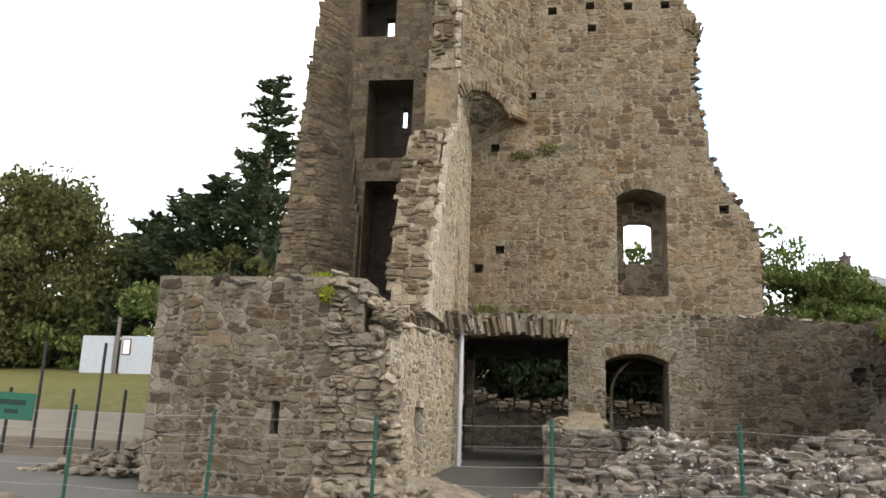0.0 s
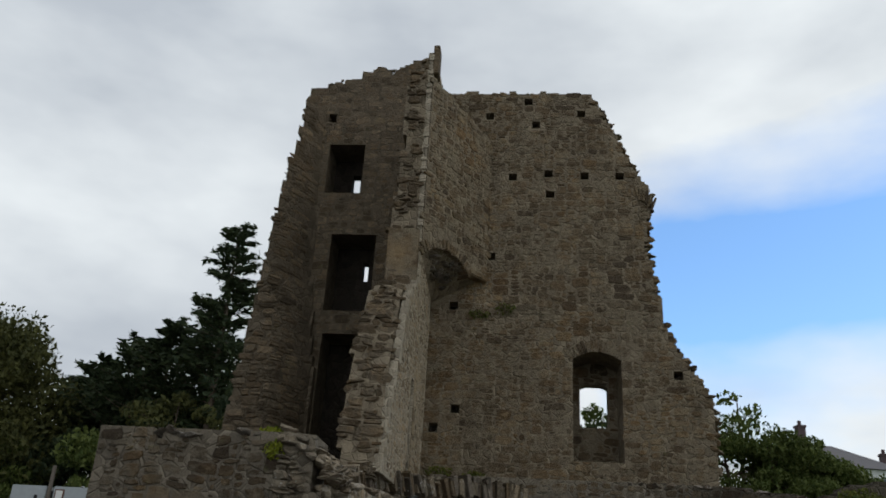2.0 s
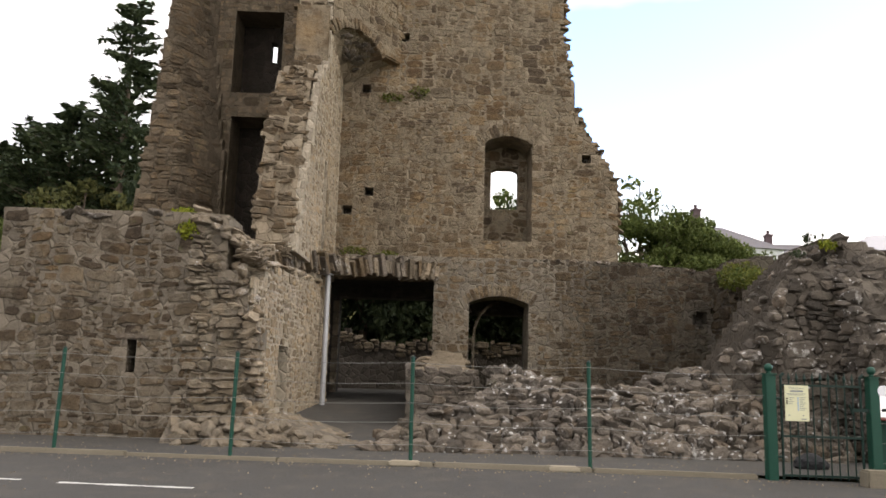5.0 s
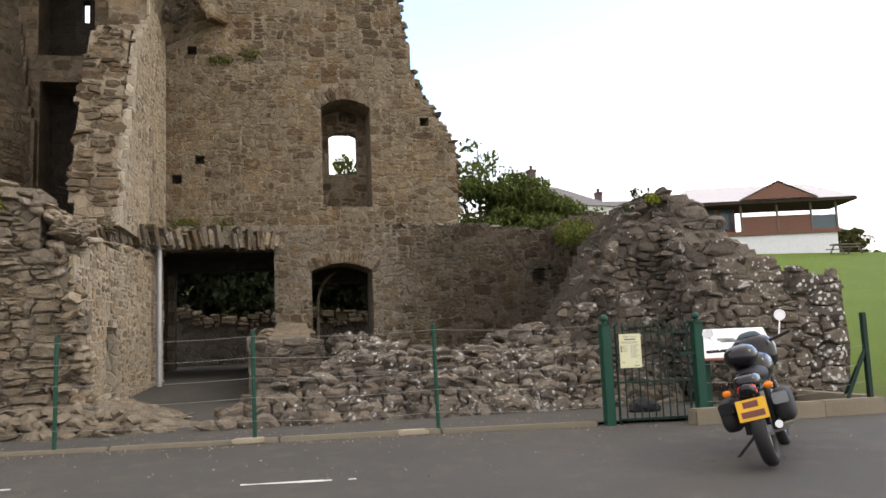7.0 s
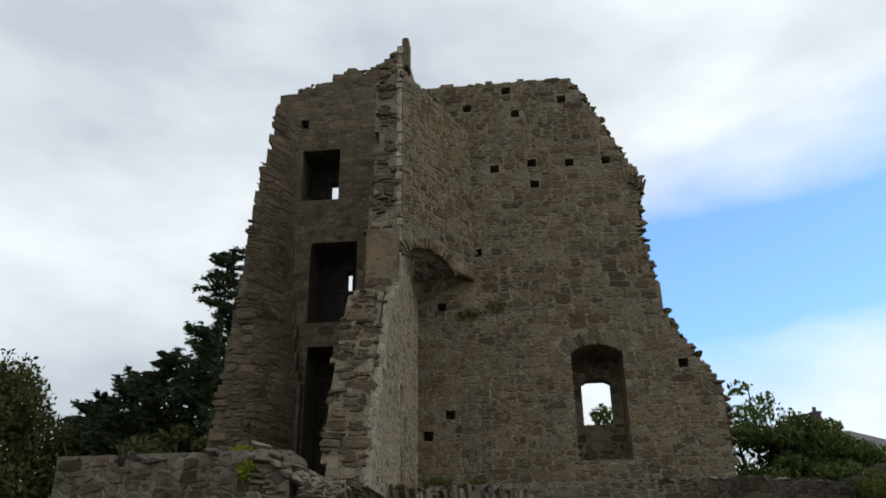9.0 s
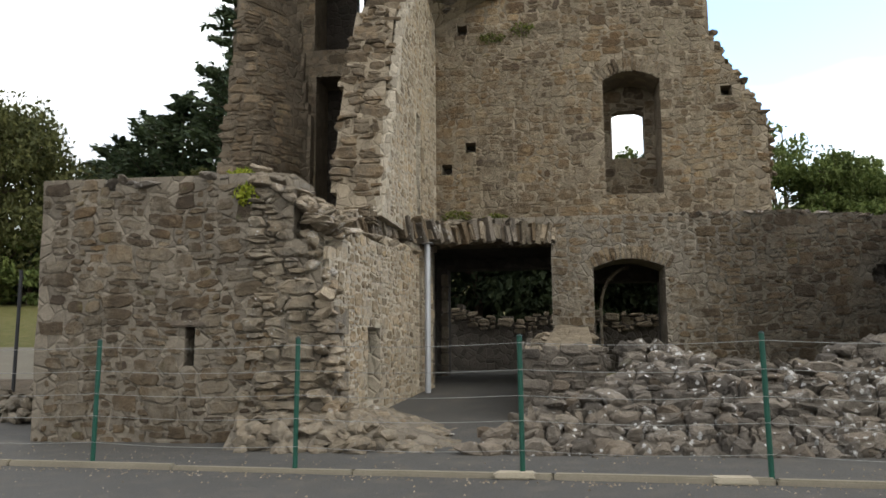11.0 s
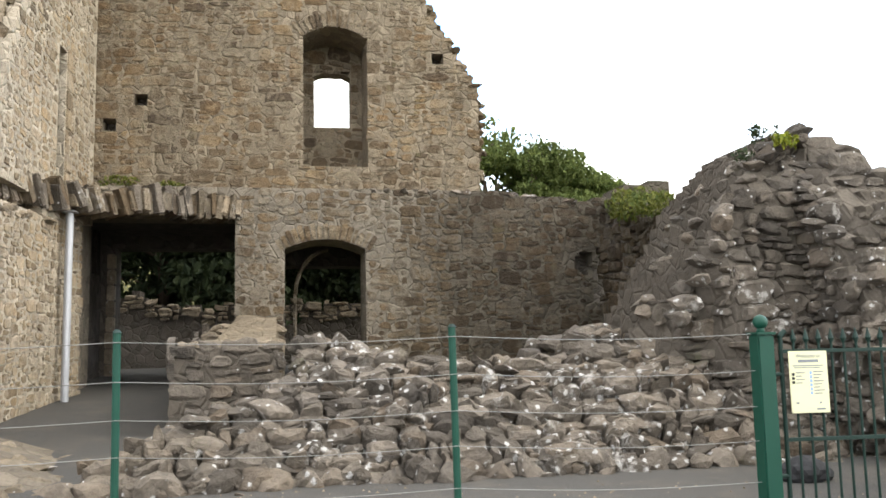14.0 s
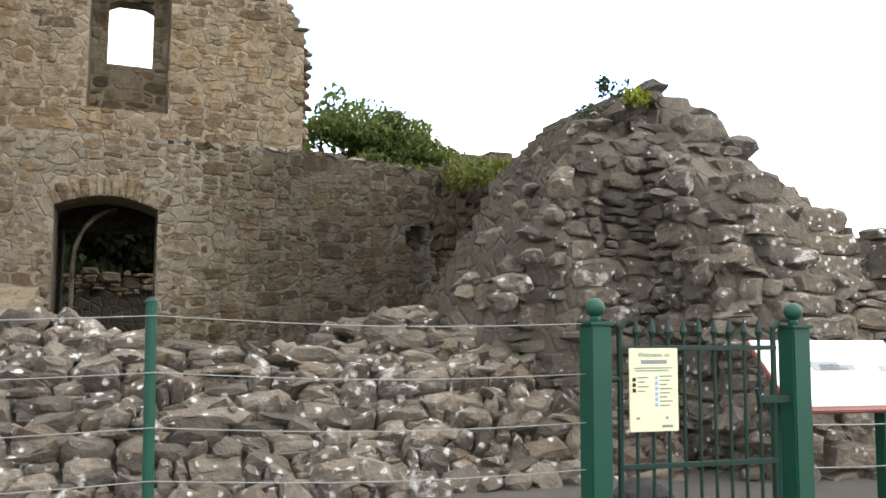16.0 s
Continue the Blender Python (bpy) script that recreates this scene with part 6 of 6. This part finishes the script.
# ---- left lawn: poles, rubble, white hut ----
for x, top in ((-10.35, 2.7), (-9.0, 2.68), (-7.9, 2.68)):
    for dx, h in ((0.0, top), (-0.1, 1.68)):
        z = ground_z(x + dx, 16.2 if dx == 0 else 15.4)
        t = thing("dark_pole", "slender dark steel pole on the lawn", "pole", "lawn poles", at=(x + dx, 16.2 if dx == 0 else 15.4, z))
        bm = bmesh.new()
        tube(bm, (0, 0, -0.1), (0.03, 0, h - z), 0.032, seg=10)
        part("shaft", bm, M_BLACK, t)
heap = thing("stone_heap", "low heap of loose grey stones by the path", "rubble", at=(-6.9, 13.5, 0.15))
spots = []
for i in range(220):
    t, w = trng.random(), trng.uniform(-0.5, 0.5)
    spots.append(((-1.5 + 2.3 * t, w, 0.75 * t ** 0.8 * (1 - 1.7 * abs(w)) * math.sqrt(trng.random()) + 0.03), (trng.uniform(0.18, 0.36), trng.uniform(0.18, 0.34), trng.uniform(0.12, 0.22))))
rocks(heap, spots, M_RAW, trng)
strip_sheet("gravel_track", lines((-30, -5.7, 30)), lambda x: 17.4 - 0.05 * (x + 6), lambda x: 22.0 - 0.1 * (x + 6), 6, 0.0, M_TRACK, "pale sandy track across the lawn", "path")

strip_sheet("yard", lines((-30, -5.7, 30)), lambda x: KERB(x) + 1.9, lambda x: 15.0, 3, 0.0, M_PATH, "grey asphalt yard beside the castle", "path")
strip_sheet("bare_soil", lines((-30, -5.7, 30)), lambda x: 15.0, lambda x: 17.4 - 0.05 * (x + 6), 3, 0.0, M_SOIL, "bare brown soil at the lawn's edge", "ground")

hut = thing("white_hut", "low white flat-roofed hut beyond the lawn", "building", at=(-20.9, 38, 0))
for x0, x1, zb in ((-2.0, -0.3, 3.4), (0.05, 2.6, 3.3)):
    bm = bmesh.new()
    box(bm, x0, 0, zb - 0.5, x1, 3, 5.28, 0.02)
    part("wall", bm, M_HUT, hut)
# Solid black block stands in for the dark opening.
bm = bmesh.new()
box(bm, -0.3, 0.2, 3.2, 0.05, 2.5, 5.1)
part("doorway", bm, M_BLACK, hut)
bm = bmesh.new()
box(bm, 0.15, -0.04, 4.35, 0.6, 0.0, 5.15, 0.01)
win = part("window", bm, M_BRICKY, hut)
bm = bmesh.new()
box(bm, 0.21, -0.055, 4.41, 0.54, -0.045, 5.09)
part("pane", bm, M_WHITE, win)
bm = bmesh.new()
box(bm, -0.2, -0.1, 3.2, -0.05, 0.0, 6.2)
part("pipe", bm, M_TIMBER, hut)


# ---- distant houses and pavilion ----
def house(at, w, d, wall_h, ridge, label, wall_mat, yaw=0.0, chimneys=()):
    t = thing("house", label, "house", at=at)
    t.rotation_euler = (0, 0, radians(yaw))
    bm = bmesh.new()
    box(bm, -w / 2, 0, -1, w / 2, d, wall_h)
    part("wall", bm, wall_mat, t)
    bm = bmesh.new()
    vs = [bm.verts.new(p) for p in ((-w / 2 - 0.3, -0.3, wall_h), (w / 2 + 0.3, -0.3, wall_h), (w / 2 + 0.3, d + 0.3, wall_h), (-w / 2 - 0.3, d + 0.3, wall_h), (-w / 2 + d * 0.4, d / 2, ridge), (w / 2 - d * 0.4, d / 2, ridge))]
    for f in ((0, 1, 5, 4), (2, 3, 4, 5), (1, 2, 5), (3, 0, 4), (0, 3, 2, 1)):
        bm.faces.new([vs[i] for i in f])
    roof = part("roof", bm, M_SLATE, t)
    for cx, top in chimneys:
        bm = bmesh.new()
        box(bm, cx - 0.27, d / 2 - 0.3, ridge - 0.8, cx + 0.27, d / 2 + 0.3, top)
        box(bm, cx - 0.32, d / 2 - 0.37, top - 0.15, cx + 0.32, d / 2 + 0.37, top)
        tube(bm, (cx, d / 2, top), (cx, d / 2, top + 0.35), 0.13)
        part("chimney", bm, M_CHIMNEY, roof)
    for i in range(3):
        bm = bmesh.new()
        x = -w / 2 + w * (i + 0.7) / 3.4
        box(bm, x - 0.5, -0.06, wall_h - 2.0, x + 0.5, 0.0, wall_h - 0.6)
        part("window", bm, M_GLASS, t)


house((22.4, 58, 8.0), 8, 7, 3.1, 5.2, "grey-roofed house with a chimney beyond the ruin", M_WHITEWALL, 10, [(-1.0, 6.5)])
house((29.5, 64, 8.6), 8, 6, 2.6, 4.4, "low house roof just visible over the ruin", M_WHITEWALL, -5, [(-1.0, 5.2)])

pav = thing("pavilion", "two-storey sports pavilion with wide pale roof and balcony", "pavilion", at=(41.0, 62, 7.75))
pav.rotation_euler = (0, 0, radians(-14))
bm = bmesh.new()
box(bm, -5.5, 0, -2.0, 6.3, 7, 1.4)
part("base_wall", bm, M_WHITEWALL, pav)
bm = bmesh.new()
box(bm, -7.0, -0.2, 1.4, 6.5, 7, 1.75)
part("balcony_floor", bm, M_BRICKY, pav)
bm = bmesh.new()
box(bm, -7.0, 1.5, 1.75, -1.6, 4, 4.2)
part("upper_room", bm, M_BRICKY, pav)
for x in (-5.6, -4.0, -2.4):
    bm = bmesh.new()
    box(bm, x - 0.6, 1.42, 2.2, x + 0.6, 1.5, 3.9)
    part("window", bm, M_GLASS, pav)
bm = bmesh.new()
box(bm, -1.6, -0.15, 1.75, 4.2, -0.05, 3.0)
part("balcony_front", bm, M_BRICKY, pav)
bm = bmesh.new()
box(bm, 4.2, -0.12, 1.75, 6.4, -0.07, 2.9)
part("balcony_glass", bm, M_GLASS, pav)
for x in (-1.6, 1.4, 4.2, 6.3):
    bm = bmesh.new()
    box(bm, x - 0.08, -0.2, 1.75, x + 0.08, -0.04, 4.3)
    part("column", bm, M_TIMBER, pav)
bm = bmesh.new()
vs = [bm.verts.new(p) for p in ((-8.0, -1.2, 4.2), (7.8, -1.2, 4.2), (7.8, 4.4, 4.2), (-8.0, 4.4, 4.2), (-5.5, 1.7, 5.9), (4.6, 1.7, 5.9))]
for f in ((0, 1, 5, 4), (2, 3, 4, 5), (1, 2, 5), (3, 0, 4), (0, 3, 2, 1)):
    bm.faces.new([vs[i] for i in f])
roof = part("roof", bm, M_ROOF, pav)
# Dark brown sheet that darkens the pale roof's underside.
bm = bmesh.new()
box(bm, -7.9, -1.1, 3.95, 7.7, 4.3, 4.19, 0.02)
part("soffit", bm, M_SOFFIT, roof)
for i in range(9):
    bm = bmesh.new()
    box(bm, 4.25 + 0.26 * i, -0.1, 1.75, 4.28 + 0.26 * i, -0.07, 2.95)
    part("baluster", bm, M_TIMBER, pav)
bm = bmesh.new()
vs = [bm.verts.new(p) for p in ((-2.0, -1.5, 4.25), (4.4, -1.5, 4.25), (1.2, -1.5, 5.75), (1.2, 1.6, 5.75), (-2.0, 1.0, 4.25), (4.4, 1.0, 4.25))]
for f in ((0, 2, 3, 4), (1, 5, 3, 2)):
    bm.faces.new([vs[i] for i in f])
part("gable_roof", bm, M_ROOF, roof)
bm = bmesh.new()
vs = [bm.verts.new(p) for p in ((-1.9, -1.4, 4.25), (4.3, -1.4, 4.25), (1.2, -1.4, 5.6), (-1.9, -1.2, 4.25), (4.3, -1.2, 4.25), (1.2, -1.2, 5.6))]
for f in ((0, 1, 2), (5, 4, 3), (0, 3, 4, 1)):
    bm.faces.new([vs[i] for i in f])
part("gable", bm, M_BRICKY, roof)
picnic = thing("picnic_table", "grey wooden picnic table on the lawn", "table", at=(44.6, 56.5, ground_z(44.6, 56.5)))
bm = bmesh.new()
box(bm, -1.1, -0.4, 0.7, 1.1, 0.4, 0.78, 0.01)
part("tabletop", bm, M_TIMBER, picnic)
for y in (-0.8, 0.8):
    bm = bmesh.new()
    box(bm, -1.1, y - 0.14, 0.42, 1.1, y + 0.14, 0.48, 0.01)
    part("bench", bm, M_TIMBER, picnic)
for x in (-0.8, 0.8):
    for s in (-1, 1):
        bm = bmesh.new()
        tube(bm, (x, s * 0.85, -0.05), (x, s * 0.25, 0.72), 0.06, seg=6)
        part("leg", bm, M_TIMBER, picnic)

# ---- grit and leaf litter along the kerb ----
grng = random.Random(101)
gv, gf = [], []
for i in range(900):
    x = grng.uniform(-6, 6.5)
    near = grng.random() < 0.6
    y = KERB(x) - (grng.uniform(0.07, 0.35) if near else grng.uniform(0.1, 2.6)) if grng.random() < 0.7 else KERB(x) + grng.uniform(0.08, 1.2)
    s = grng.uniform(0.006, 0.02)
    z = ground_z(x, y) + (0.035 if y > KERB(x) else 0.0)
    k = len(gv)
    for a, b, c in ((-1, -0.6, -0.3), (1, -0.8, -0.3), (0.2, 1, -0.3), (0.1, 0, 0.8)):
        gv.append((x + a * s * grng.uniform(0.6, 1.2), y + b * s * grng.uniform(0.6, 1.2), z + c * s))
    gf += [(k, k + 1, k + 3), (k + 1, k + 2, k + 3), (k + 2, k, k + 3)]
tagged(mesh_object("grit", gv, gf, M_BANK), "loose grit and chippings along the kerb", "grit", kind="stuff")
